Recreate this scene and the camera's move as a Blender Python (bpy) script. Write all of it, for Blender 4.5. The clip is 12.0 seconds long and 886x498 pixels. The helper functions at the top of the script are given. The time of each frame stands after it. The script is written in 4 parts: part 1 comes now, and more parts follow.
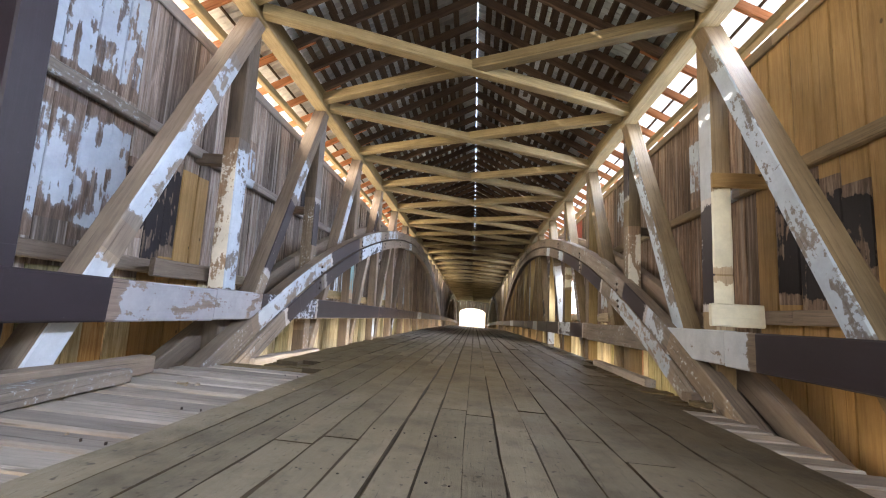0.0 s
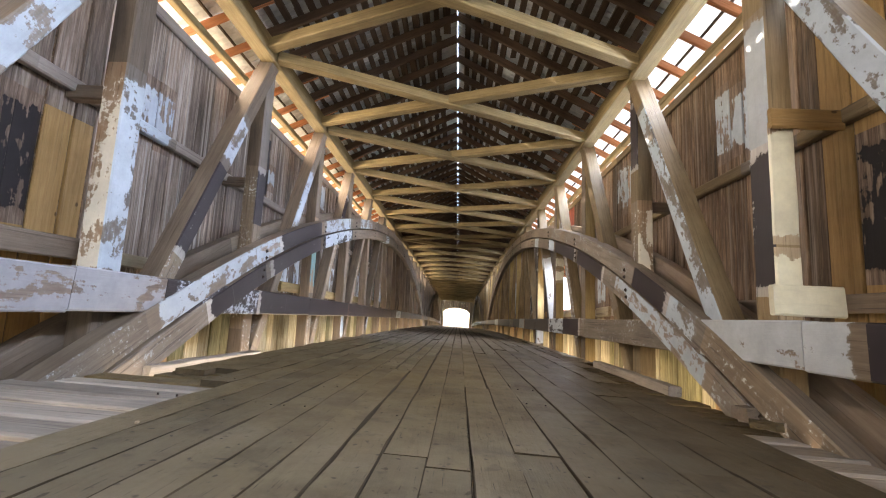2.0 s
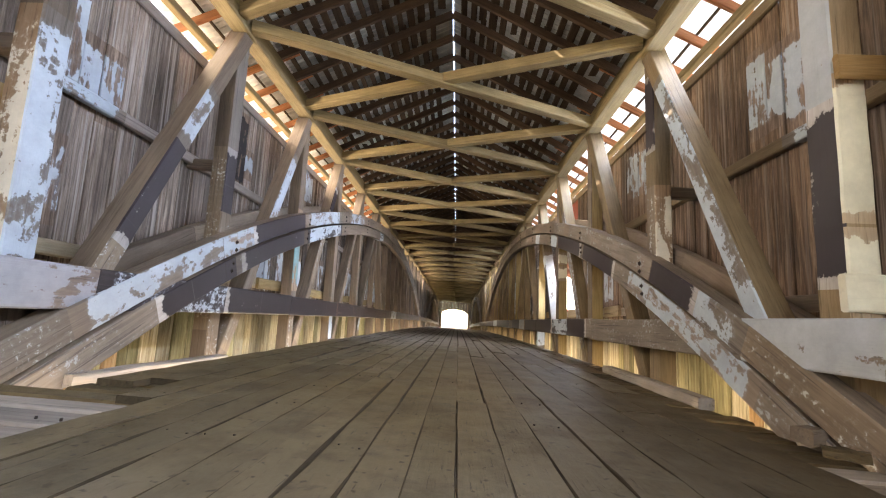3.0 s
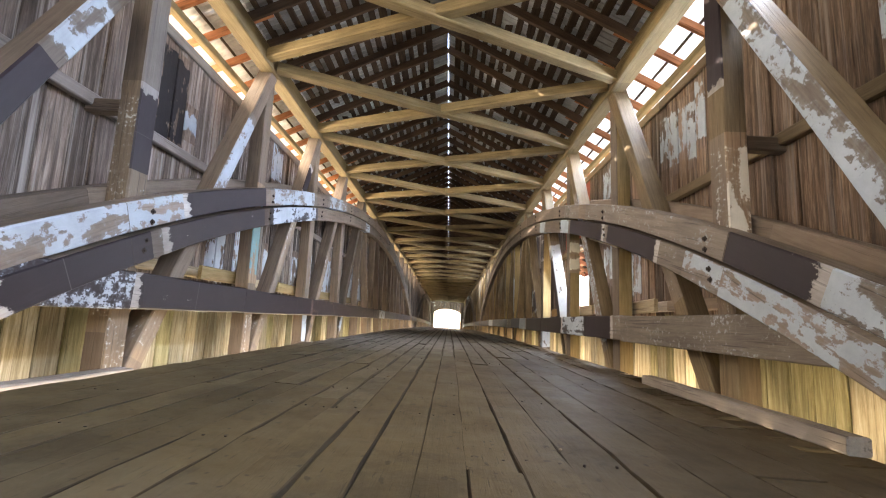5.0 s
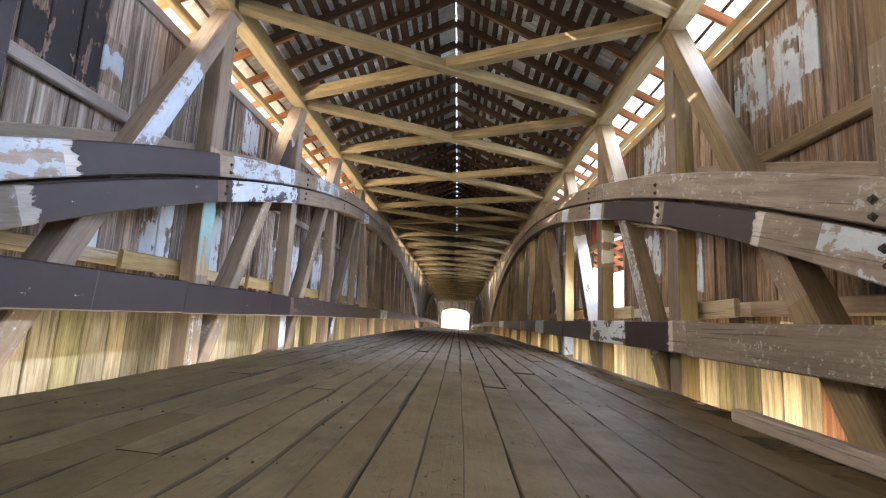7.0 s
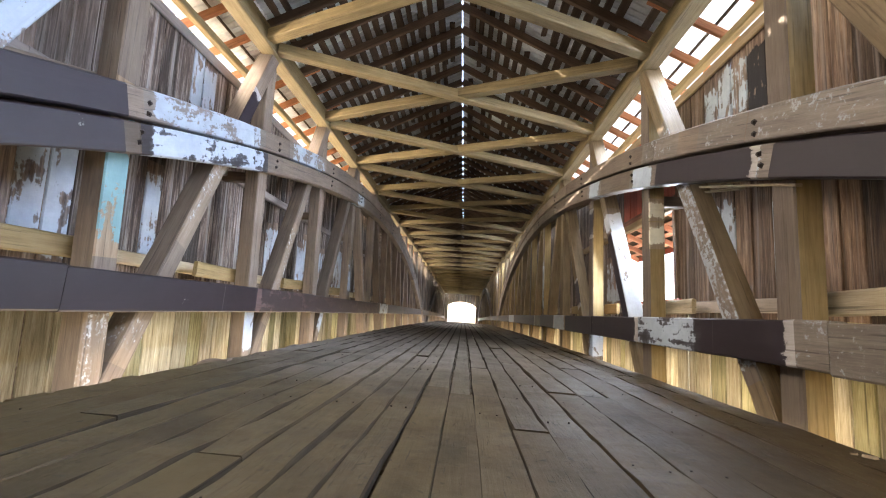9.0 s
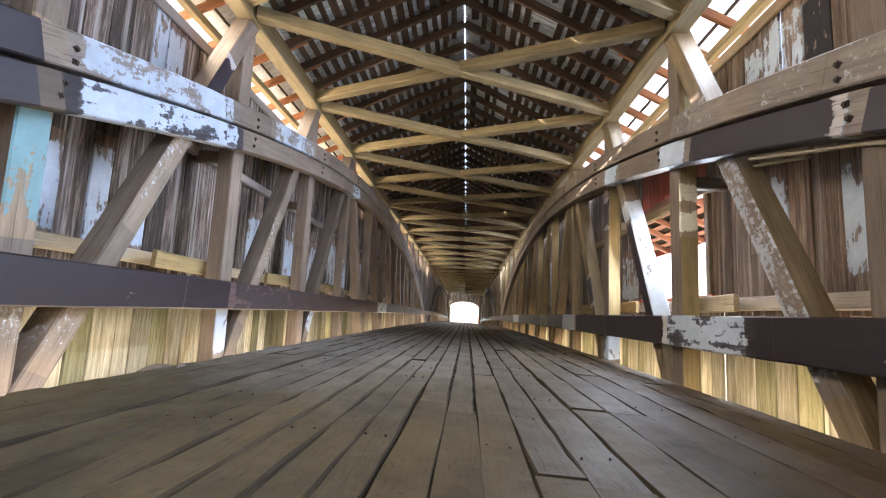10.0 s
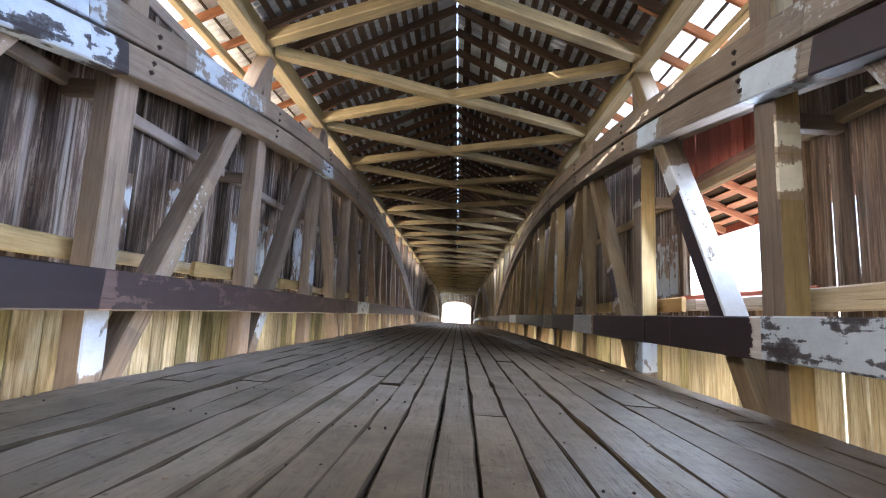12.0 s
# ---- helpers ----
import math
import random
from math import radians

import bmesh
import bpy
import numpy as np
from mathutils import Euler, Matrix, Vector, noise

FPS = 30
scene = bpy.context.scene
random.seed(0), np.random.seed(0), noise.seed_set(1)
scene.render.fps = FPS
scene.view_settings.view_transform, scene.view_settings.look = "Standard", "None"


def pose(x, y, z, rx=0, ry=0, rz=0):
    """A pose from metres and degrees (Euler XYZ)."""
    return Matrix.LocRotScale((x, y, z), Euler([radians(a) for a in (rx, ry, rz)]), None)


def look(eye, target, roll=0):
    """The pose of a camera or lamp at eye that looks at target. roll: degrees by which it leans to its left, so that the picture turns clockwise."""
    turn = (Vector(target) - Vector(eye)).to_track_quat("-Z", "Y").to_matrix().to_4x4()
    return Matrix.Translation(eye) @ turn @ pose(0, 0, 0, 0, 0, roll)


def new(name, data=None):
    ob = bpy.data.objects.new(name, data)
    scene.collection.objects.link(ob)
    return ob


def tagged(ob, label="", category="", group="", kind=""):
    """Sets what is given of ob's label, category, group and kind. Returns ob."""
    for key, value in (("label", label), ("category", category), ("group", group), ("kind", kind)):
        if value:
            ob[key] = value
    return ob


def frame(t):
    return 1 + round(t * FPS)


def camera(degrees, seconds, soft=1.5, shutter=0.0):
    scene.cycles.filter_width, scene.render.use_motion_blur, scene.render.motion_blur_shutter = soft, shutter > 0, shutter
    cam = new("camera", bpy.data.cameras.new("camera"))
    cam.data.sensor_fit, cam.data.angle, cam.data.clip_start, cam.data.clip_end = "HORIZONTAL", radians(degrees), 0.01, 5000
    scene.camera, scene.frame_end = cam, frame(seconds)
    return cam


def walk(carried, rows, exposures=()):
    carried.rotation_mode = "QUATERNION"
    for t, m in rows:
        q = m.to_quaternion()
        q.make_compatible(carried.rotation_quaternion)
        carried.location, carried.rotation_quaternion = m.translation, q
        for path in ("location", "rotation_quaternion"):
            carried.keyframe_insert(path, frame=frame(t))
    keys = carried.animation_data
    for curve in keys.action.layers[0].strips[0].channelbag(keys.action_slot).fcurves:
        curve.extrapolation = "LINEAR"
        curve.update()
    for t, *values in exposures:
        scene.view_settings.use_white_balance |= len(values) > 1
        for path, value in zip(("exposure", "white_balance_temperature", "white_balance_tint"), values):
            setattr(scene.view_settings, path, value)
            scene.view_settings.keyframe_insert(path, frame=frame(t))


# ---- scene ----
# ---------------------------------------------------------------- camera
cam = camera(94.2, 12.0, soft=1.1)
PATH = [
    (0, (0.279, 0.203, 0.625), (0.108, 2.168, 0.96), 4.8),
    (0.5, (0.294, 0.488, 0.611), (0.111, 2.451, 0.943), 4.8),
    (1, (0.32, 0.799, 0.606), (0.16, 2.765, 0.937), 4.6),
    (1.5, (0.324, 1.116, 0.581), (0.227, 3.085, 0.921), 4.4),
    (2, (0.359, 1.421, 0.559), (0.263, 3.389, 0.903), 4.4),
    (2.5, (0.385, 1.732, 0.559), (0.299, 3.699, 0.908), 4.4),
    (3, (0.414, 2.052, 0.549), (0.324, 4.019, 0.9), 4.4),
    (5, (0.356, 3.379, 0.531), (0.305, 5.346, 0.885), 4.1),
    (5.5, (0.377, 3.719, 0.551), (0.297, 5.686, 0.902), 4.3),
    (6, (0.379, 4.063, 0.57), (0.29, 6.03, 0.922), 4.5),
    (6.5, (0.376, 4.376, 0.576), (0.296, 6.343, 0.932), 4.5),
    (7, (0.394, 4.714, 0.597), (0.299, 6.681, 0.946), 4.6),
    (9, (0.361, 6.082, 0.649), (0.241, 8.053, 0.964), 4.4),
    (9.5, (0.369, 6.422, 0.621), (0.229, 8.392, 0.938), 4.6),
    (10, (0.372, 6.759, 0.628), (0.238, 8.73, 0.943), 4.5),
    (10.5, (0.411, 7.122, 0.633), (0.263, 9.09, 0.954), 4.7),
    (11, (0.382, 7.483, 0.657), (0.278, 9.455, 0.976), 4.4),
    (11.5, (0.372, 7.883, 0.644), (0.286, 9.855, 0.964), 4.2),
    (12, (0.356, 8.281, 0.647), (0.261, 10.253, 0.966), 4.2),
]
walk(cam, [(t, look(eye, target, roll)) for t, eye, target, roll in PATH],
     exposures=[(0.0, 3.88, 7500, 15), (2.5, 3.87, 7900, 15), (6.0, 4.02, 7450, 15), (9.2, 4.08, 7100, 14), (10.2, 4.03, 6850, 15), (12.0, 3.93, 6500, 15)])

# ---------------------------------------------------------------- world, sun
SUN_EL, SUN_AZ = 47.5, -82.0           # height, and bearing from ahead (+y) towards the right (+x)
world = bpy.data.worlds.new("sky")
scene.world = world
world.use_nodes = True
wn, wl = world.node_tree.nodes, world.node_tree.links
sky = wn.new("ShaderNodeTexSky")
sky.sky_type, sky.sun_disc = "NISHITA", False
sky.sun_elevation, sky.sun_rotation = radians(SUN_EL), radians(SUN_AZ)
wn["Background"].inputs["Strength"].default_value = 0.15
wl.new(sky.outputs[0], wn["Background"].inputs["Color"])
sun = new("sun", bpy.data.lights.new("sun", "SUN"))
sun.data.energy, sun.data.angle, sun.data.color = 4.5, radians(0.5), (1.0, 0.94, 0.85)
sx, sy, sz = math.sin(radians(SUN_AZ)) * math.cos(radians(SUN_EL)), math.cos(radians(SUN_AZ)) * math.cos(radians(SUN_EL)), math.sin(radians(SUN_EL))
sun.matrix_world = look((sx * 50, sy * 50, sz * 50), (0, 0, 0))


def opening_lamp(name, at, to, wide, high, power, colour, spread=180):
    """Daylight that enters through an opening."""
    data = bpy.data.lights.new(name, "AREA")
    data.shape, data.size, data.size_y, data.energy, data.color = "RECTANGLE", wide, high, power, colour
    data.spread = radians(spread)
    ob = new(name, data)
    ob.matrix_world = look(at, to)
    return ob


# ---------------------------------------------------------------- the plan
PANEL, FIRST = 2.27, 4.28             # truss panel, and one post's place
Y0, Y1 = -4.95, 66.7                  # portals
CHORD_Z, POST_X, ARCH_X, RAIL_X, WALL_X = 3.92, 2.55, 2.38, 2.39, 3.08
ARCHES = ((19.0, 3.46), (52.0, 3.46))
ARCH_C = 0.0155
rng = random.Random(7)


def camber(y):
    """The whole bridge rises a little, then falls away."""
    return 0.0145 * y - 0.00027 * y * y


def P(x, y, z):
    """Bridge places: the trusses lean a little, their feet to the right."""
    return Vector((x + 0.14 * (1 - min(4.0, max(0.0, z)) / 4), y, z + camber(y)))


LEAN = 0.05                           # posts and boards lean back against the rise of the deck


def U(x, y, z):
    """Places on uprights, which lean along the bridge as well; y holds at a height of 1.5."""
    return P(x, y - LEAN * (z - 1.5), z)


# daylight through the open slots under the eaves, length by length
for y0, y1, warm, cool in ((-4.9, 4.0, 0.35, 3.7), (4.0, 9.0, 1.7, 2.8), (9.0, 16.0, 2.0, 3.1), (16.0, 24.0, 1.9, 3.2), (24.0, 36.0, 1.9, 2.8)):
    ym, dz = (y0 + y1) / 2, camber((y0 + y1) / 2)
    opening_lamp("eave_daylight", (-3.09, ym, 3.64 + dz), (2.5, ym, 1.7 + dz), y1 - y0, 0.03, warm * (y1 - y0), (1.0, 0.92, 0.80), 130)
    opening_lamp("eave_daylight", (3.06, ym, 3.74 + dz), (-1.8, ym, (0.8 if y0 > 8 else 1.7) + dz), y1 - y0, 0.06, cool * (y1 - y0), (0.54, 0.70, 1.0), 115)


opening_lamp("portal_daylight", (0.0, Y0 - 0.3, 1.9), (-1.2, 2.6, 0.4), 3.8, 2.6, 32.0, (0.74, 0.83, 1.0))
opening_lamp("window_daylight", (3.16, 12.6, 1.72), (-0.4, 11.0, 0.0), 1.6, 1.1, 14.0, (0.66, 0.80, 1.0))

# ---------------------------------------------------------------- materials
def ramp(nt, fac, stops):
    n = nt.nodes.new("ShaderNodeValToRGB")
    el = n.color_ramp.elements
    while len(el) < len(stops):
        el.new(0.5)
    for e, (p, c) in zip(el, stops):
        e.position, e.color = p, (*c, 1) if len(c) == 3 else c
    nt.links.new(fac, n.inputs[0])
    return n.outputs[0]


def noise_tex(nt, vec, scale, detail=6.0, rough=0.6, distortion=0.0):
    n = nt.nodes.new("ShaderNodeTexNoise")
    n.inputs["Scale"].default_value, n.inputs["Detail"].default_value = scale, detail
    n.inputs["Roughness"].default_value, n.inputs["Distortion"].default_value = rough, distortion
    nt.links.new(vec, n.inputs["Vector"])
    return n.outputs["Fac"]


def maths(nt, op, a, b, clamp=False):
    n = nt.nodes.new("ShaderNodeMath")
    n.operation, n.use_clamp = op, clamp
    for i, v in enumerate((a, b)):
        if isinstance(v, (int, float)):
            n.inputs[i].default_value = v
        else:
            nt.links.new(v, n.inputs[i])
    return n.outputs[0]


def mix(nt, fac, a, b, blend="MIX"):
    n = nt.nodes.new("ShaderNodeMix")
    n.data_type, n.blend_type = "RGBA", blend
    for i, v in ((0, fac), (6, a), (7, b)):
        if isinstance(v, (int, float)):
            n.inputs[i].default_value = v
        elif isinstance(v, tuple):
            n.inputs[i].default_value = (*v, 1)
        else:
            nt.links.new(v, n.inputs[i])
    return n.outputs[2]


def local_coords(nt, stretch):
    """Object space, shifted at random from piece to piece, drawn out along the piece's length (x)."""
    tc, info = nt.nodes.new("ShaderNodeTexCoord"), nt.nodes.new("ShaderNodeObjectInfo")
    comb = nt.nodes.new("ShaderNodeCombineXYZ")
    for i, k in enumerate((71.0, 37.0, 53.0)):
        nt.links.new(maths(nt, "MULTIPLY", info.outputs["Random"], k), comb.inputs[i])
    add = nt.nodes.new("ShaderNodeVectorMath")
    nt.links.new(tc.outputs["Object"], add.inputs[0])
    nt.links.new(comb.outputs[0], add.inputs[1])
    mp = nt.nodes.new("ShaderNodeMapping")
    mp.inputs["Scale"].default_value = stretch
    nt.links.new(add.outputs[0], mp.inputs["Vector"])
    return add.outputs[0], mp.outputs[0], info.outputs["Random"]


def wood(name, dark, mid, light, paint=None, cover=0.6, chip=20.0, rough=0.75, vary=0.25, bump=0.5, brush=0.3, drips=False, streaks=0.65, checks=0.6, knots=0.0, bleach=0.0):
    """Weathered timber with grain along x; paint: a worn coat that covers that share of it."""
    m = bpy.data.materials.new(name)
    m.use_nodes = True
    nt = m.node_tree
    bsdf = nt.nodes["Principled BSDF"]
    raw, drawn, rnd = local_coords(nt, (0.55, 9.0, 9.0))
    dark, light = (tuple(m0 + (c - m0) * streaks for c, m0 in zip(e, mid)) for e in (dark, light))
    grain = noise_tex(nt, drawn, 3.2, 8, 0.65, 0.4)
    fine = noise_tex(nt, drawn, 14.0, 4, 0.7)
    stain = noise_tex(nt, raw, 1.3, 5, 0.6)
    g = maths(nt, "ADD", maths(nt, "MULTIPLY", grain, 0.7), maths(nt, "MULTIPLY", fine, 0.3))
    col = ramp(nt, g, [(0.30, dark), (0.5, mid), (0.70, light)])
    tone = maths(nt, "ADD", maths(nt, "MULTIPLY", rnd, vary * 2), 1.0 - vary)
    tone = maths(nt, "MULTIPLY", tone, maths(nt, "ADD", maths(nt, "MULTIPLY", stain, 1.1), 0.45))
    grey = nt.nodes.new("ShaderNodeCombineXYZ")
    for i in range(3):
        nt.links.new(tone, grey.inputs[i])
    col = mix(nt, 1.0, col, grey.outputs[0], "MULTIPLY")
    if bleach:
        # long sun-bleached streaks, a few to a board
        long_map = nt.nodes.new("ShaderNodeMapping")
        long_map.inputs["Scale"].default_value = (0.16, 11.0, 11.0)
        nt.links.new(raw, long_map.inputs["Vector"])
        pale = noise_tex(nt, long_map.outputs[0], 1.6, 5, 0.6)
        col = mix(nt, maths(nt, "MULTIPLY", maths(nt, "MULTIPLY", maths(nt, "SUBTRACT", pale, 0.53), 8.0, True), bleach), col, tuple(0.55 * c + 0.17 for c in light))
        col = mix(nt, maths(nt, "MULTIPLY", maths(nt, "MULTIPLY", maths(nt, "SUBTRACT", 0.44, pale), 9.0, True), 0.7), col, tuple(c * 0.35 for c in mid))
    # drying checks: thin dark lines along the grain
    thin = nt.nodes.new("ShaderNodeMapping")
    thin.inputs["Scale"].default_value = (0.5, 24.0, 24.0)
    nt.links.new(raw, thin.inputs["Vector"])
    line_tex = noise_tex(nt, thin.outputs[0], 2.2, 3, 0.55)
    check = maths(nt, "MULTIPLY", maths(nt, "SUBTRACT", 0.40, line_tex), 16.0, True)
    col = mix(nt, maths(nt, "MULTIPLY", check, checks), col, tuple(c * 0.22 for c in mid))
    if knots:
        km = nt.nodes.new("ShaderNodeMapping")
        km.inputs["Scale"].default_value = (0.8, 1.3, 1.3)
        nt.links.new(raw, km.inputs["Vector"])
        vor = nt.nodes.new("ShaderNodeTexVoronoi")
        vor.inputs["Scale"].default_value = 4.2
        nt.links.new(km.outputs[0], vor.inputs["Vector"])
        eye_spot = maths(nt, "MULTIPLY", maths(nt, "SUBTRACT", 0.085, vor.outputs["Distance"]), 30.0, True)
        col = mix(nt, maths(nt, "MULTIPLY", eye_spot, knots), col, tuple(c * 0.25 for c in dark))
    height = maths(nt, "SUBTRACT", g, maths(nt, "MULTIPLY", check, 0.5))
    if paint:
        chips = noise_tex(nt, raw, chip, 9, 0.7)
        streak = noise_tex(nt, drawn, 2.1, 5, 0.6)
        broad = 0.48 if cover > 0.5 else 0.24
        patch = nt.nodes.new("ShaderNodeMapping")
        patch.inputs["Scale"].default_value = (0.75, 1.5, 1.5)
        nt.links.new(raw, patch.inputs["Vector"])
        big = noise_tex(nt, patch.outputs[0], 3.4, 3, 0.55, 0.6)
        f = maths(nt, "ADD", maths(nt, "ADD", maths(nt, "MULTIPLY", chips, 1.0 - broad - brush * 0.6), maths(nt, "MULTIPLY", streak, brush * 0.6)), maths(nt, "MULTIPLY", big, broad))
        # f lies about 0.5 +- 0.07; "wear" falls to 0 at a coat's ragged ends
        att = nt.nodes.new("ShaderNodeAttribute")
        att.attribute_name = "wear"
        f = maths(nt, "ADD", f, maths(nt, "MULTIPLY", maths(nt, "SUBTRACT", att.outputs["Fac"], 1.0), 0.32))
        over = maths(nt, "SUBTRACT", f, 0.5 + 0.15 * (0.5 - cover))
        mask = maths(nt, "MULTIPLY", over, 48.0, True)
        wash = maths(nt, "MULTIPLY", maths(nt, "MULTIPLY", maths(nt, "ADD", over, 0.05), 9.0, True), 0.32)
        mask = maths(nt, "MAXIMUM", mask, wash)
        dirt = noise_tex(nt, raw, 3.0, 7, 0.72)
        smear = noise_tex(nt, drawn, 1.1, 6, 0.7)
        pc = mix(nt, maths(nt, "MULTIPLY", maths(nt, "SUBTRACT", dirt, 0.35), 2.2, True), paint, tuple(c * 0.62 for c in paint))
        pc = mix(nt, maths(nt, "MULTIPLY", maths(nt, "MULTIPLY", maths(nt, "SUBTRACT", smear, 0.55), 5.0, True), 0.55), pc, tuple(0.5 * c + 0.06 if c > 0.1 else 1.5 * c for c in paint))
        if drips:
            sep, cmb = nt.nodes.new("ShaderNodeSeparateXYZ"), nt.nodes.new("ShaderNodeCombineXYZ")
            nt.links.new(raw, sep.inputs[0])
            nt.links.new(sep.outputs[0], cmb.inputs[0])
            line = noise_tex(nt, cmb.outputs[0], 16.0, 2, 0.5)
            pc = mix(nt, maths(nt, "MULTIPLY", maths(nt, "MULTIPLY", maths(nt, "SUBTRACT", line, 0.66), 14.0, True), 0.5), pc, (0.22, 0.20, 0.20))
        col = mix(nt, mask, col, pc)
        height = maths(nt, "ADD", maths(nt, "MULTIPLY", g, 0.5), maths(nt, "MULTIPLY", mask, 0.35))
    nt.links.new(col, bsdf.inputs["Base Color"])
    bsdf.inputs["Roughness"].default_value = rough
    bsdf.inputs["Specular IOR Level"].default_value = 0.3
    bp = nt.nodes.new("ShaderNodeBump")
    bp.inputs["Strength"].default_value, bp.inputs["Distance"].default_value = bump, 0.012
    nt.links.new(height, bp.inputs["Height"])
    nt.links.new(bp.outputs[0], bsdf.inputs["Normal"])
    return m


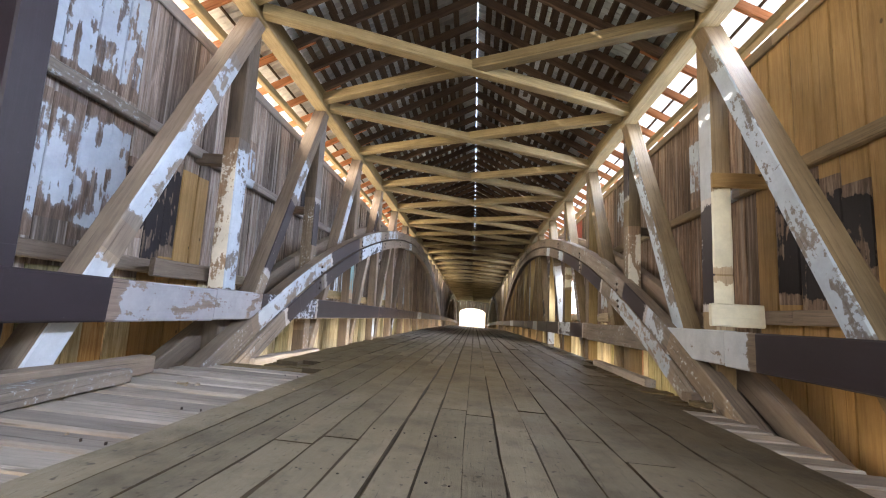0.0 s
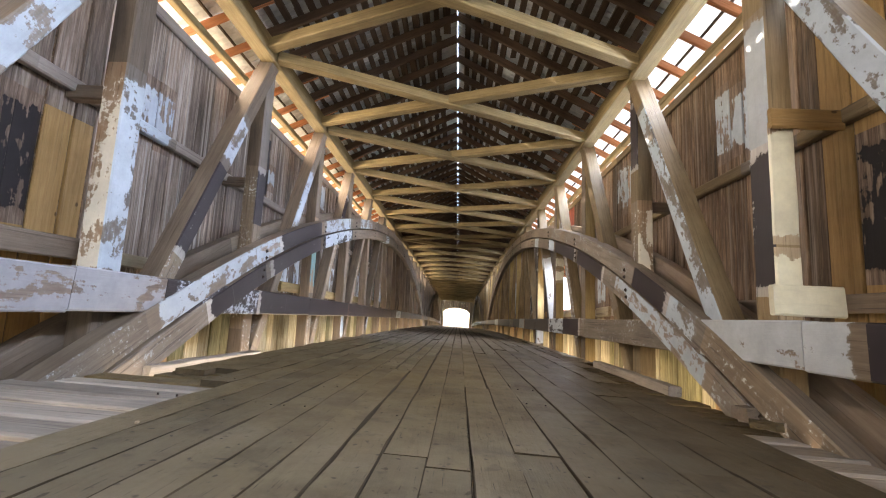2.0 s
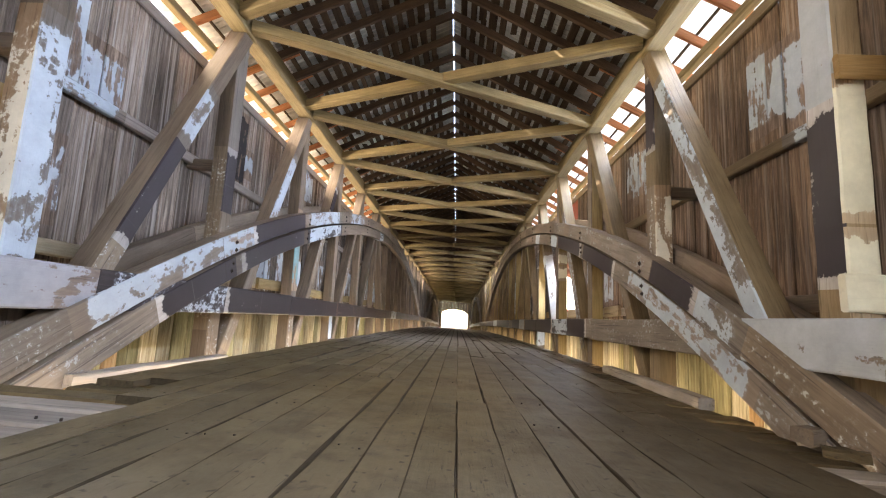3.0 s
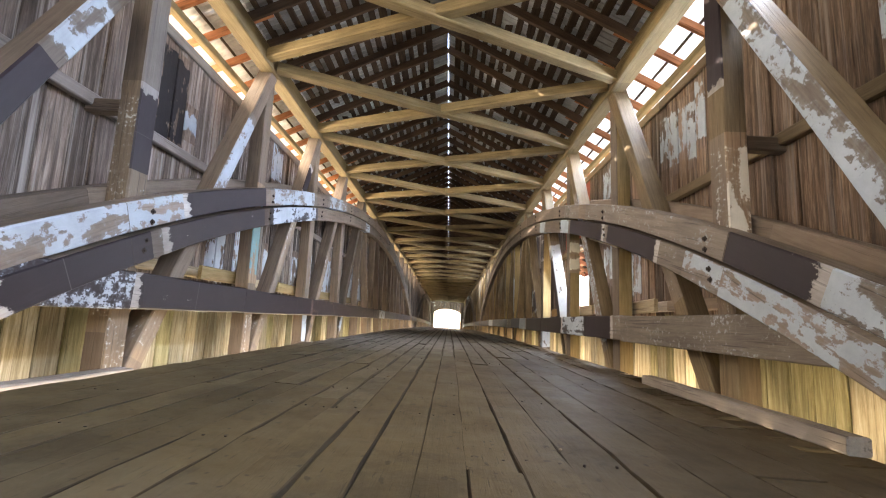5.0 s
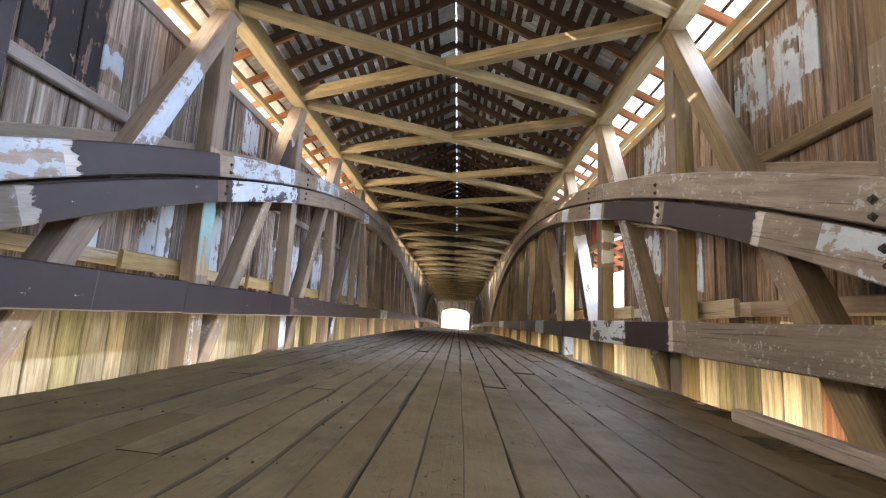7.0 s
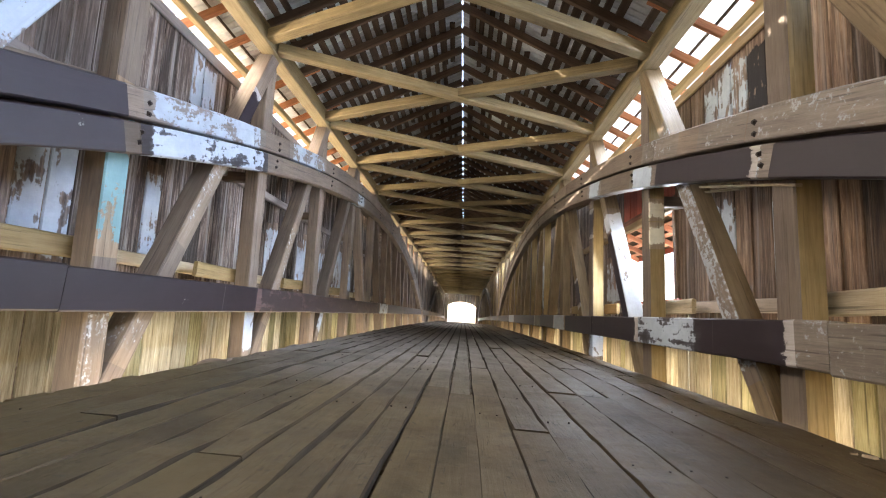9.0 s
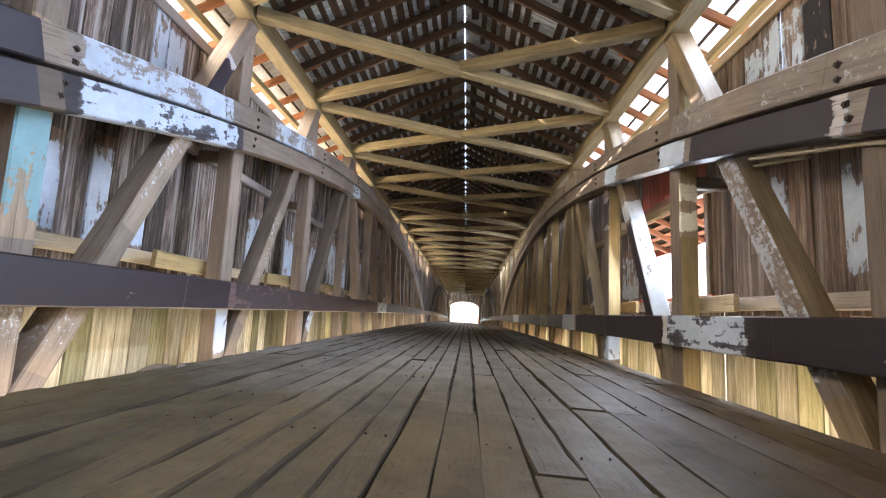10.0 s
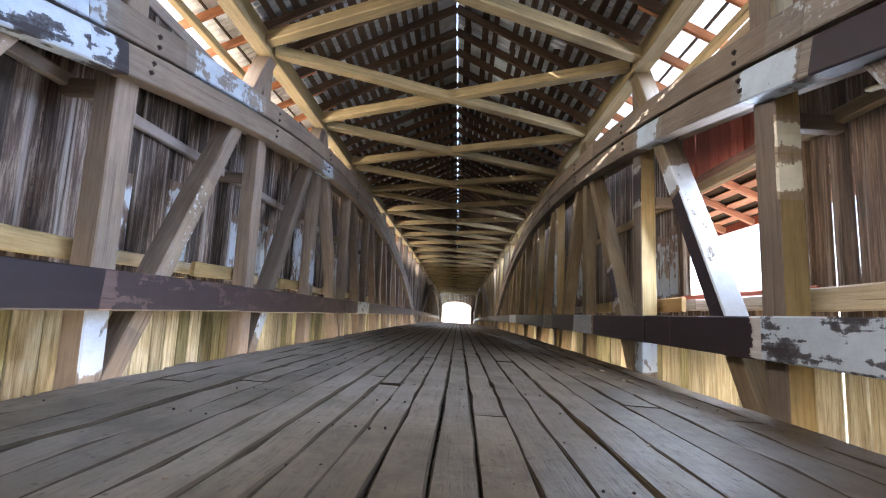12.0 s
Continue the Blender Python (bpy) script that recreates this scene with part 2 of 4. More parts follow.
M = {
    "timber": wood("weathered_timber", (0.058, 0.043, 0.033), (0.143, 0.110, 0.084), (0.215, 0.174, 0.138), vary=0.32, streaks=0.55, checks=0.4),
    "warm_timber": wood("brown_timber", (0.070, 0.048, 0.027), (0.180, 0.130, 0.074), (0.27, 0.205, 0.127), vary=0.32, streaks=0.55, checks=0.4),
    "fresh": wood("yellow_timber", (0.09, 0.062, 0.026), (0.200, 0.148, 0.070), (0.30, 0.235, 0.125), streaks=0.6, checks=0.35),
    "new": wood("new_board", (0.17, 0.095, 0.036), (0.29, 0.178, 0.072), (0.40, 0.265, 0.12), vary=0.14, checks=0.25, knots=0.85),
    "siding": wood("old_siding", (0.022, 0.014, 0.010), (0.120, 0.076, 0.048), (0.30, 0.21, 0.145), vary=0.5, streaks=1.0, bleach=0.4),
    # Two copies of weathered siding: skylight put into the grey, shade into the dark.
    "grey_siding": wood("lit_weathered_siding", (0.034, 0.026, 0.021), (0.172, 0.133, 0.110), (0.36, 0.295, 0.25), vary=0.5, streaks=1.0, bleach=0.8),
    "dark_siding": wood("shaded_weathered_siding", (0.014, 0.010, 0.008), (0.066, 0.046, 0.036), (0.30, 0.25, 0.21), vary=0.6, streaks=1.0, bleach=0.8),
    # Fresh yellow wood, with light on the near faces put into the colour.
    "yellow_post": wood("lit_yellow_post_timber", (0.11, 0.075, 0.03), (0.265, 0.190, 0.086), (0.37, 0.28, 0.145), streaks=0.6, checks=0.35),
    "ashen": wood("ashen_timber", (0.12, 0.10, 0.09), (0.205, 0.178, 0.160), (0.28, 0.25, 0.23), streaks=0.6, checks=0.4),
    "siding_white": wood("siding_blue_white", (0.022, 0.014, 0.010), (0.140, 0.097, 0.072), (0.33, 0.25, 0.195), paint=(0.38, 0.43, 0.49), cover=0.72, chip=9.0, brush=0.5, streaks=1.0),
    "siding_black": wood("siding_black", (0.022, 0.014, 0.010), (0.140, 0.097, 0.072), (0.33, 0.25, 0.195), paint=(0.016, 0.013, 0.015), cover=0.95, chip=9.0, brush=0.5, streaks=1.0),
    # Board feet: pale washed wood, with light from below put into the colour.
    "lower_siding": wood("pale_washed_lit_siding", (0.12, 0.09, 0.045), (0.35, 0.30, 0.19), (0.55, 0.51, 0.39), vary=0.4, streaks=1.0),
    "black": wood("black_paint", (0.20, 0.18, 0.16), (0.30, 0.28, 0.265), (0.42, 0.41, 0.40), paint=(0.020, 0.0135, 0.018), cover=1.5, rough=0.5, bump=0.25, drips=True),
    "white": wood("worn_blue_white_paint", (0.062, 0.050, 0.042), (0.135, 0.112, 0.092), (0.22, 0.19, 0.16), paint=(0.37, 0.425, 0.485), cover=0.78, chip=20.0, brush=0.32, rough=0.6),
    "white_over_black": wood("blue_white_paint_over_black", (0.012, 0.009, 0.011), (0.022, 0.017, 0.02), (0.04, 0.034, 0.036), paint=(0.40, 0.46, 0.53), cover=0.8, chip=13.0, brush=0.38, rough=0.6),
    "scuffed": wood("scuffed_timber", (0.09, 0.065, 0.045), (0.185, 0.14, 0.10), (0.28, 0.22, 0.165), paint=(0.48, 0.49, 0.48), cover=0.12, chip=26.0, brush=0.4, rough=0.65),
    "worn": wood("half_gone_blue_white_paint", (0.08, 0.062, 0.05), (0.165, 0.132, 0.106), (0.25, 0.21, 0.175), paint=(0.37, 0.425, 0.485), cover=0.64, chip=12.0, brush=0.28, rough=0.62),
    "traces": wood("paint_traces", (0.062, 0.050, 0.042), (0.135, 0.112, 0.092), (0.22, 0.19, 0.16), paint=(0.33, 0.345, 0.35), cover=0.06, chip=24.0, brush=0.25, rough=0.65),
    "cream": wood("cream_paint", (0.16, 0.11, 0.07), (0.28, 0.21, 0.14), (0.38, 0.30, 0.22), paint=(0.70, 0.66, 0.52), cover=1.7, rough=0.6),
    "pale": wood("grey_white_paint", (0.09, 0.065, 0.045), (0.185, 0.14, 0.10), (0.28, 0.22, 0.165), paint=(0.41, 0.44, 0.47), cover=1.25, rough=0.6),
    "cream_worn": wood("worn_cream_paint", (0.15, 0.085, 0.05), (0.28, 0.18, 0.11), (0.38, 0.28, 0.2), paint=(0.62, 0.57, 0.48), cover=0.68, rough=0.6),
    "teal": wood("worn_teal_paint", (0.10, 0.065, 0.04), (0.23, 0.16, 0.10), (0.36, 0.27, 0.18), paint=(0.17, 0.31, 0.32), cover=0.7, rough=0.6),
    "faded": wood("faded_black_paint", (0.045, 0.028, 0.026), (0.072, 0.047, 0.044), (0.105, 0.070, 0.066), paint=(0.036, 0.025, 0.027), cover=0.9, rough=0.55, drips=True),
    "worn_grey": wood("worn_grey_paint", (0.075, 0.056, 0.043), (0.155, 0.121, 0.094), (0.235, 0.19, 0.152), paint=(0.31, 0.33, 0.35), cover=0.45, chip=22.0, brush=0.3, rough=0.65),
    "washed": wood("washed_out_grey_paint", (0.075, 0.052, 0.042), (0.150, 0.112, 0.092), (0.215, 0.172, 0.148), paint=(0.265, 0.27, 0.30), cover=0.8, chip=14.0, brush=0.4, rough=0.65),
    "scraped": wood("scraped_paint_over_black", (0.014, 0.010, 0.012), (0.028, 0.021, 0.024), (0.06, 0.05, 0.052), paint=(0.34, 0.39, 0.46), cover=0.36, chip=14.0, brush=0.3, rough=0.6),
    "pale_wood": wood("pale_timber", (0.15, 0.115, 0.07), (0.27, 0.223, 0.15), (0.38, 0.33, 0.24)),
    # Rafter ends at the eaves: daylight put into the orange colour.
    "tail": wood("lit_orange_rafter_tail", (0.20, 0.075, 0.035), (0.36, 0.15, 0.07), (0.48, 0.24, 0.13)),
    # Olive board feet, brightened in colour for the light from below.
    "olive_siding": wood("olive_washed_lit_siding", (0.08, 0.07, 0.03), (0.22, 0.195, 0.095), (0.37, 0.34, 0.2), vary=0.4, streaks=1.0),
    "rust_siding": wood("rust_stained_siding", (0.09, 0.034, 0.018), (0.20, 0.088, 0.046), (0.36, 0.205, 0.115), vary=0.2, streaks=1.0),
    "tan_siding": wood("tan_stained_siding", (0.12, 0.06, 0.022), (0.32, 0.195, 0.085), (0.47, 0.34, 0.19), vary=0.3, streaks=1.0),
    # Red awning boards made paler: transmitted light put into their colour.
    "red_light": wood("lit_salmon_board", (0.34, 0.15, 0.10), (0.54, 0.27, 0.19), (0.66, 0.40, 0.30)),
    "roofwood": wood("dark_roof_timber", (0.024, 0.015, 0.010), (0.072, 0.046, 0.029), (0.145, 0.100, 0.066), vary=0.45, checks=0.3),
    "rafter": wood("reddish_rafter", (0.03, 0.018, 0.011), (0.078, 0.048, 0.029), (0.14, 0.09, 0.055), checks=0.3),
    "red_brown": wood("red_brown_header", (0.05, 0.022, 0.015), (0.125, 0.06, 0.042), (0.2, 0.11, 0.08)),
    "red": wood("red_stained_board", (0.12, 0.03, 0.02), (0.28, 0.07, 0.045), (0.4, 0.13, 0.08)),
}


def deck_wood(name, split):
    """Worn deck plank: dusty brown, then bare grey wood, with daylight put into the pale stretches; split, stained and
    scuffed.
    """
    m = bpy.data.materials.new(name)
    m.use_nodes = True
    nt = m.node_tree
    bsdf = nt.nodes["Principled BSDF"]
    raw, drawn, rnd = local_coords(nt, (0.7, 13.0, 13.0))
    place = nt.nodes.new("ShaderNodeNewGeometry").outputs["Position"]
    sep = nt.nodes.new("ShaderNodeSeparateXYZ")
    nt.links.new(place, sep.inputs[0])
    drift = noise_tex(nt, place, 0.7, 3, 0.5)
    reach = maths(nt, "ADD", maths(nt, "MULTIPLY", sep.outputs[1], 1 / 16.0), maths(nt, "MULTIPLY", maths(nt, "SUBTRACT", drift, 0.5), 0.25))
    # Paler stops: portal and window daylight put into the plank colour.
    lit_dust = ramp(nt, reach, [(0.10, (0.185, 0.153, 0.106)), (0.30, (0.110, 0.078, 0.037)), (0.575, (0.106, 0.075, 0.036)), (0.70, (0.205, 0.176, 0.146))])
    # dirt gathers along the kerb; the right side's shade is put in here too
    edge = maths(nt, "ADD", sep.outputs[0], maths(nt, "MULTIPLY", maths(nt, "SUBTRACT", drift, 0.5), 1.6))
    # the dark part spreads wider over the middle reach
    mid_dark = ramp(nt, reach, [(0.30, (0.0,) * 3), (0.46, (0.6,) * 3), (0.60, (0.6,) * 3), (0.72, (0.0,) * 3)])
    edge = maths(nt, "ADD", edge, mid_dark)
    lit_dust = mix(nt, maths(nt, "MULTIPLY", maths(nt, "MULTIPLY", maths(nt, "SUBTRACT", edge, 0.28), 0.8, True), 0.85), lit_dust, (0.070, 0.050, 0.026))

    def times(k):
        return mix(nt, 1.0, lit_dust, (k, k, k), "MULTIPLY")

    grain = noise_tex(nt, drawn, 2.6, 8, 0.7, 0.5)
    fibre = noise_tex(nt, drawn, 9.0, 3, 0.6)
    blotch = noise_tex(nt, raw, 2.4, 8, 0.68)
    scuff = noise_tex(nt, raw, 9.0, 6, 0.7)
    spot = noise_tex(nt, raw, 26.0, 2, 0.4)
    g = ramp(nt, grain, [(0.25, (0.85 - 0.2 * split,) * 3), (0.5, (0.97,) * 3), (0.8, (1.1 + 0.15 * split,) * 3)])
    col = mix(nt, 1.0, lit_dust, g, "MULTIPLY")
    col = mix(nt, maths(nt, "MULTIPLY", maths(nt, "MULTIPLY", maths(nt, "SUBTRACT", blotch, 0.52), 5.0, True), 0.75), col, times(0.52))
    col = mix(nt, maths(nt, "MULTIPLY", maths(nt, "MULTIPLY", maths(nt, "SUBTRACT", scuff, 0.55), 5.0, True), 0.42), col, times(1.45))
    # drying cracks along the grain, and dark drops
    crack = maths(nt, "MULTIPLY", maths(nt, "SUBTRACT", 0.352 + 0.02 * split, fibre), 24.0, True)
    drop = maths(nt, "MULTIPLY", maths(nt, "SUBTRACT", spot, 0.665), 18.0, True)
    col = mix(nt, maths(nt, "MULTIPLY", maths(nt, "MAXIMUM", crack, drop), 0.7), col, (0.022, 0.016, 0.010))
    # stains and dust that run over the seams
    pool = noise_tex(nt, place, 1.7, 7, 0.66, 0.3)
    oil = noise_tex(nt, place, 4.6, 3, 0.5, 0.4)
    dustier = noise_tex(nt, place, 0.9, 5, 0.6)
    col = mix(nt, maths(nt, "MULTIPLY", maths(nt, "MULTIPLY", maths(nt, "SUBTRACT", pool, 0.52), 9.0, True), 0.66), col, times(0.46))
    col = mix(nt, maths(nt, "MULTIPLY", maths(nt, "MULTIPLY", maths(nt, "SUBTRACT", oil, 0.66), 22.0, True), 0.6), col, times(0.42))
    col = mix(nt, maths(nt, "MULTIPLY", maths(nt, "MULTIPLY", maths(nt, "SUBTRACT", dustier, 0.5), 5.0, True), 0.35), col, times(1.3))
    tone = maths(nt, "ADD", maths(nt, "MULTIPLY", rnd, 0.34), 0.83)
    grey = nt.nodes.new("ShaderNodeCombineXYZ")
    for i in range(3):
        nt.links.new(tone, grey.inputs[i])
    col = mix(nt, 1.0, col, grey.outputs[0], "MULTIPLY")
    nt.links.new(col, bsdf.inputs["Base Color"])
    bsdf.inputs["Specular IOR Level"].default_value = 0.18 + 0.14 * split
    nt.links.new(maths(nt, "ADD", maths(nt, "MULTIPLY", blotch, 0.5), 0.34 - 0.06 * split), bsdf.inputs["Roughness"])
    bp = nt.nodes.new("ShaderNodeBump")
    bp.inputs["Strength"].default_value, bp.inputs["Distance"].default_value = 0.6 + 0.4 * split, 0.012
    nt.links.new(maths(nt, "SUBTRACT", maths(nt, "ADD", maths(nt, "MULTIPLY", grain, 0.6), maths(nt, "MULTIPLY", scuff, 0.5)), maths(nt, "MULTIPLY", crack, 0.5)), bp.inputs["Height"])
    nt.links.new(bp.outputs[0], bsdf.inputs["Normal"])
    return m


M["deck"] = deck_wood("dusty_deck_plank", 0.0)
# Plank edges: packed dirt, and the shade of the seams put into the colour.
M["grime"] = wood("shaded_dirt_edge", (0.020, 0.014, 0.008), (0.048, 0.034, 0.019), (0.095, 0.070, 0.042), rough=0.95)
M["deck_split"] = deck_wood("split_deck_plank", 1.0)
M["cross_deck"] = wood("dusty_grey_cross_board", (0.15, 0.125, 0.105), (0.265, 0.228, 0.195), (0.36, 0.318, 0.28), streaks=0.6)


def metal(name, base, rough, metallic):
    m = bpy.data.materials.new(name)
    m.use_nodes = True
    nt = m.node_tree
    b = nt.nodes["Principled BSDF"]
    raw, drawn, rnd = local_coords(nt, (1, 1, 1))
    n = noise_tex(nt, raw, 5.0, 6, 0.65)
    nt.links.new(ramp(nt, n, [(0.3, tuple(c * 0.55 for c in base)), (0.65, base)]), b.inputs["Base Color"])
    nt.links.new(maths(nt, "ADD", maths(nt, "MULTIPLY", n, 0.4), rough - 0.2), b.inputs["Roughness"])
    b.inputs["Metallic"].default_value = metallic
    return m


M["tin_pale"] = metal("newer_galvanised_sheet", (0.50, 0.57, 0.58), 0.45, 0.4)
# Left eave copy of the tin: light off the ground put into its colour.
M["eave_tin"] = metal("lit_galvanised_sheet", (0.72, 0.74, 0.76), 0.45, 0.15)
M["tin"] = metal("galvanised_sheet", (0.40, 0.43, 0.45), 0.5, 0.5)


# Translucent sheet, added so that the right eave glows white.
def glow_sheet(name):
    m = bpy.data.materials.new(name)
    m.use_nodes = True
    nt = m.node_tree
    b, out = nt.nodes["Principled BSDF"], nt.nodes["Material Output"]
    raw, drawn, rnd = local_coords(nt, (1, 1, 1))
    n = noise_tex(nt, raw, 4.0, 6, 0.65)
    col = ramp(nt, n, [(0.3, (0.60, 0.66, 0.72)), (0.65, (0.78, 0.84, 0.90))])
    nt.links.new(col, b.inputs["Base Color"])
    b.inputs["Roughness"].default_value = 0.5
    t, x = nt.nodes.new("ShaderNodeBsdfTranslucent"), nt.nodes.new("ShaderNodeMixShader")
    nt.links.new(col, t.inputs["Color"])
    x.inputs[0].default_value = 0.17
    nt.links.new(b.outputs[0], x.inputs[1])
    nt.links.new(t.outputs[0], x.inputs[2])
    nt.links.new(x.outputs[0], out.inputs["Surface"])
    return m


M["glow_sheet"] = glow_sheet("glowing_eave_sheet")
M["iron"] = metal("rusty_iron", (0.035, 0.024, 0.02), 0.7, 0.4)


def earth(name, a, b, scale):
    m = bpy.data.materials.new(name)
    m.use_nodes = True
    nt = m.node_tree
    tc = nt.nodes.new("ShaderNodeTexCoord")
    f = noise_tex(nt, tc.outputs["Object"], scale, 8, 0.65)
    nt.links.new(ramp(nt, f, [(0.35, a), (0.65, b)]), nt.nodes["Principled BSDF"].inputs["Base Color"])
    nt.nodes["Principled BSDF"].inputs["Roughness"].default_value = 0.9
    return m


M["ground"] = earth("dry_gravel_bank", (0.26, 0.215, 0.145), (0.40, 0.345, 0.25), 0.6)


# ---------------------------------------------------------------- builders
SIDES = ("+y", "+y+z", "+z", "-y+z", "-y", "-y-z", "-z", "+y-z")


RAG = 0.07


def wear_at(x, ends):
    """1 well inside a coat, 0 past its ends."""
    return max(0.0, min(1.0, (min(x - ends[0], ends[1] - x) + RAG) / (2 * RAG)))


def prism_lists(length, w, h, mat="timber", coats=(), chamfer=0.012, rough=0.003, rings=None, seed=0):
    """A hewn stick along +x with chamfered long edges. coats: (from, to, material, sides) in metres along it; sides '' for all."""
    r = random.Random(seed)
    count = rings or max(2, int(length / 0.9))
    cuts = {0.0, length} | {length * k / count for k in range(1, count)}
    for a, b, *_ in coats:
        cuts |= {max(0.0, min(length, v)) for v in (a - RAG, a + RAG, b - RAG, b + RAG)}
    xs = sorted(cuts)
    xs = [x for i, x in enumerate(xs) if i == 0 or x - xs[i - 1] > 0.004]
    c = min(chamfer, w * 0.3, h * 0.3)
    ring = [(w / 2, -h / 2 + c), (w / 2, h / 2 - c), (w / 2 - c, h / 2), (-w / 2 + c, h / 2), (-w / 2, h / 2 - c), (-w / 2, -h / 2 + c), (-w / 2 + c, -h / 2), (w / 2 - c, -h / 2)]
    verts, faces, mats, wear = [], [], [], []
    for x in xs:
        dy, dz = r.uniform(-rough, rough), r.uniform(-rough, rough)
        for y, z in ring:
            verts.append((x, y + dy + r.uniform(-rough, rough) * 0.5, z + dz + r.uniform(-rough, rough) * 0.5))
    for i in range(len(xs) - 1):
        xm = (xs[i] + xs[i + 1]) / 2
        for k in range(8):
            use, ends = mat, None
            for a, b, m, sides in coats:
                if a - RAG <= xm <= b + RAG and (not sides or any(q in SIDES[k] for q in sides.split())):
                    use = m
                    ends = (a, b)
            wear += [wear_at(xs[i], ends), wear_at(xs[i], ends), wear_at(xs[i + 1], ends), wear_at(xs[i + 1], ends)] if use != mat else [1.0] * 4
            faces.append((i * 8 + k, i * 8 + (k + 1) % 8, i * 8 + 8 + (k + 1) % 8, i * 8 + 8 + k))
            mats.append(use)
    faces += [tuple(range(7, -1, -1)), tuple((len(xs) - 1) * 8 + k for k in range(8))]
    mats += [mats[0], mats[-1]]
    wear += [1.0] * 16
    return verts, faces, mats, wear


def mesh_of(name, verts, faces, mats, wear=None):
    me = bpy.data.meshes.new(name)
    me.from_pydata(verts, [], faces)
    names = list(dict.fromkeys(mats))
    for n in names:
        me.materials.append(M[n])
    me.polygons.foreach_set("material_index", [names.index(m) for m in mats])
    if wear:
        me.attributes.new("wear", "FLOAT", "CORNER").data.foreach_set("value", wear)
    me.update()
    return me


def prism_data(name, length, w, h, mat="timber", coats=(), **kw):
    return mesh_of(name, *prism_lists(length, w, h, mat, coats, **kw))


class Heap:
    """Far or tiny pieces joined into one mesh; axis: the turn that makes its local x run along them."""

    def __init__(self, name, parent, axis):
        self.name, self.parent, self.axis = name, parent, axis
        self.verts, self.faces, self.mats, self.wear = [], [], [], []

    def add(self, lists, m):
        n, (v, f, k, u) = len(self.verts), lists
        m = self.axis.inverted() @ m
        self.verts += [m @ Vector(p) for p in v]
        self.faces += [tuple(n + i for i in q) for q in f]
        self.mats += k
        self.wear += u

    def close(self):
        ob = new(self.name, mesh_of(self.name, self.verts, self.faces, self.mats, self.wear))
        ob.matrix_world, ob.parent = self.axis, self.parent
        return tagged(ob, kind="stuff")


ALONG_Y, ALONG_Z, ALONG_X = pose(0, 0, 0, 0, 0, 90), pose(0, 0, 0, 0, -90, 0), Matrix.Identity(4)


def along(a, b, side=(1, 0, 0)):
    """The matrix that lays +x from a to b, with +y as near to side as it goes."""
    a, b = Vector(a), Vector(b)
    x = (b - a).normalized()
    y = (Vector(side) - x * Vector(side).dot(x)).normalized()
    z = x.cross(y)
    return Matrix((x, y, z)).transposed().to_4x4(), a


def stick(name, a, b, w, h, parent=None, mat="timber", coats=(), side=(1, 0, 0), heap=None, **kw):
    """A stick from a to b; w goes along side, h across it. heap: joins it to that heap."""
    turn, at = along(a, b, side)
    if heap:
        heap.add(prism_lists((Vector(b) - Vector(a)).length, w, h, mat, coats, seed=rng.random(), **kw), Matrix.Translation(at) @ turn)
        return None
    me = prism_data(name, (Vector(b) - Vector(a)).length, w, h, mat, coats, seed=rng.random(), **kw)
    ob = new(name, me)
    ob.matrix_world = Matrix.Translation(at) @ turn
    ob.parent = parent
    return ob


def part(name, bm, material, parent, label=""):
    me = bpy.data.meshes.new(name)
    bm.to_mesh(me)
    bm.free()
    me.materials.append(material)
    ob = new(name, me)
    ob.parent = parent
    return tagged(ob, label=label)


def thing(name, label, category, group="", kind="", at=(0, 0, 0)):
    return tagged(new(name), label=label, category=category, group=group, kind=kind)


# ---------------------------------------------------------------- ground
def ground_height(x, y):
    far = min(1.0, max(0.0, (y - 60.0) / 7.0))
    near = min(1.0, max(0.0, (-0.5 - y) / 5.0))
    h = -9.0
    h += far * (camber(Y1) - 0.25 + 9.0)
    h += near * (-0.25 + 9.0)
    return h


def build_ground():
    ys = [-3000, -600, -120, -30, -12, -8, -6, -5.5, -4.5, -3.5, -2.5, -1.5, -0.5, 5, 20, 40, 58, 60, 61.5, 63, 64.5, 66, 67, 70, 90, 150, 400, 1200, 3000]
    xs = [-3000, -600, -150, -60, -25, -12, -6, -3, 0, 3, 6, 12, 25, 60, 150, 600, 3000]
    bm = bmesh.new()
    grid = [[bm.verts.new((x, y, ground_height(x, y))) for x in xs] for y in ys]
    for j in range(len(ys) - 1):
        for i in range(len(xs) - 1):
            bm.faces.new((grid[j][i], grid[j][i + 1], grid[j + 1][i + 1], grid[j + 1][i]))
    ob = part("ground", bm, M["ground"], None)
    tagged(ob, "sunlit dry gravel river bed and banks", "ground", kind="structure")


build_ground()

# ---------------------------------------------------------------- floor
floor = thing("floor", "worn grey-brown wooden bridge deck of long planks", "floor", kind="structure")


DECK = -0.02                          # top of the planks


def Q(x, y, z):
    """Deck places, which do not lean."""
    return Vector((x, y, z + camber(y)))


SEAMS = (-1.82, -1.58, -1.37, -1.17, -0.97, -0.79, -0.61, -0.42, -0.24, -0.075, 0.09, 0.275, 0.45, 0.64, 0.84, 1.06, 1.30, 1.55, 1.82, 2.10, 2.36, 2.62)


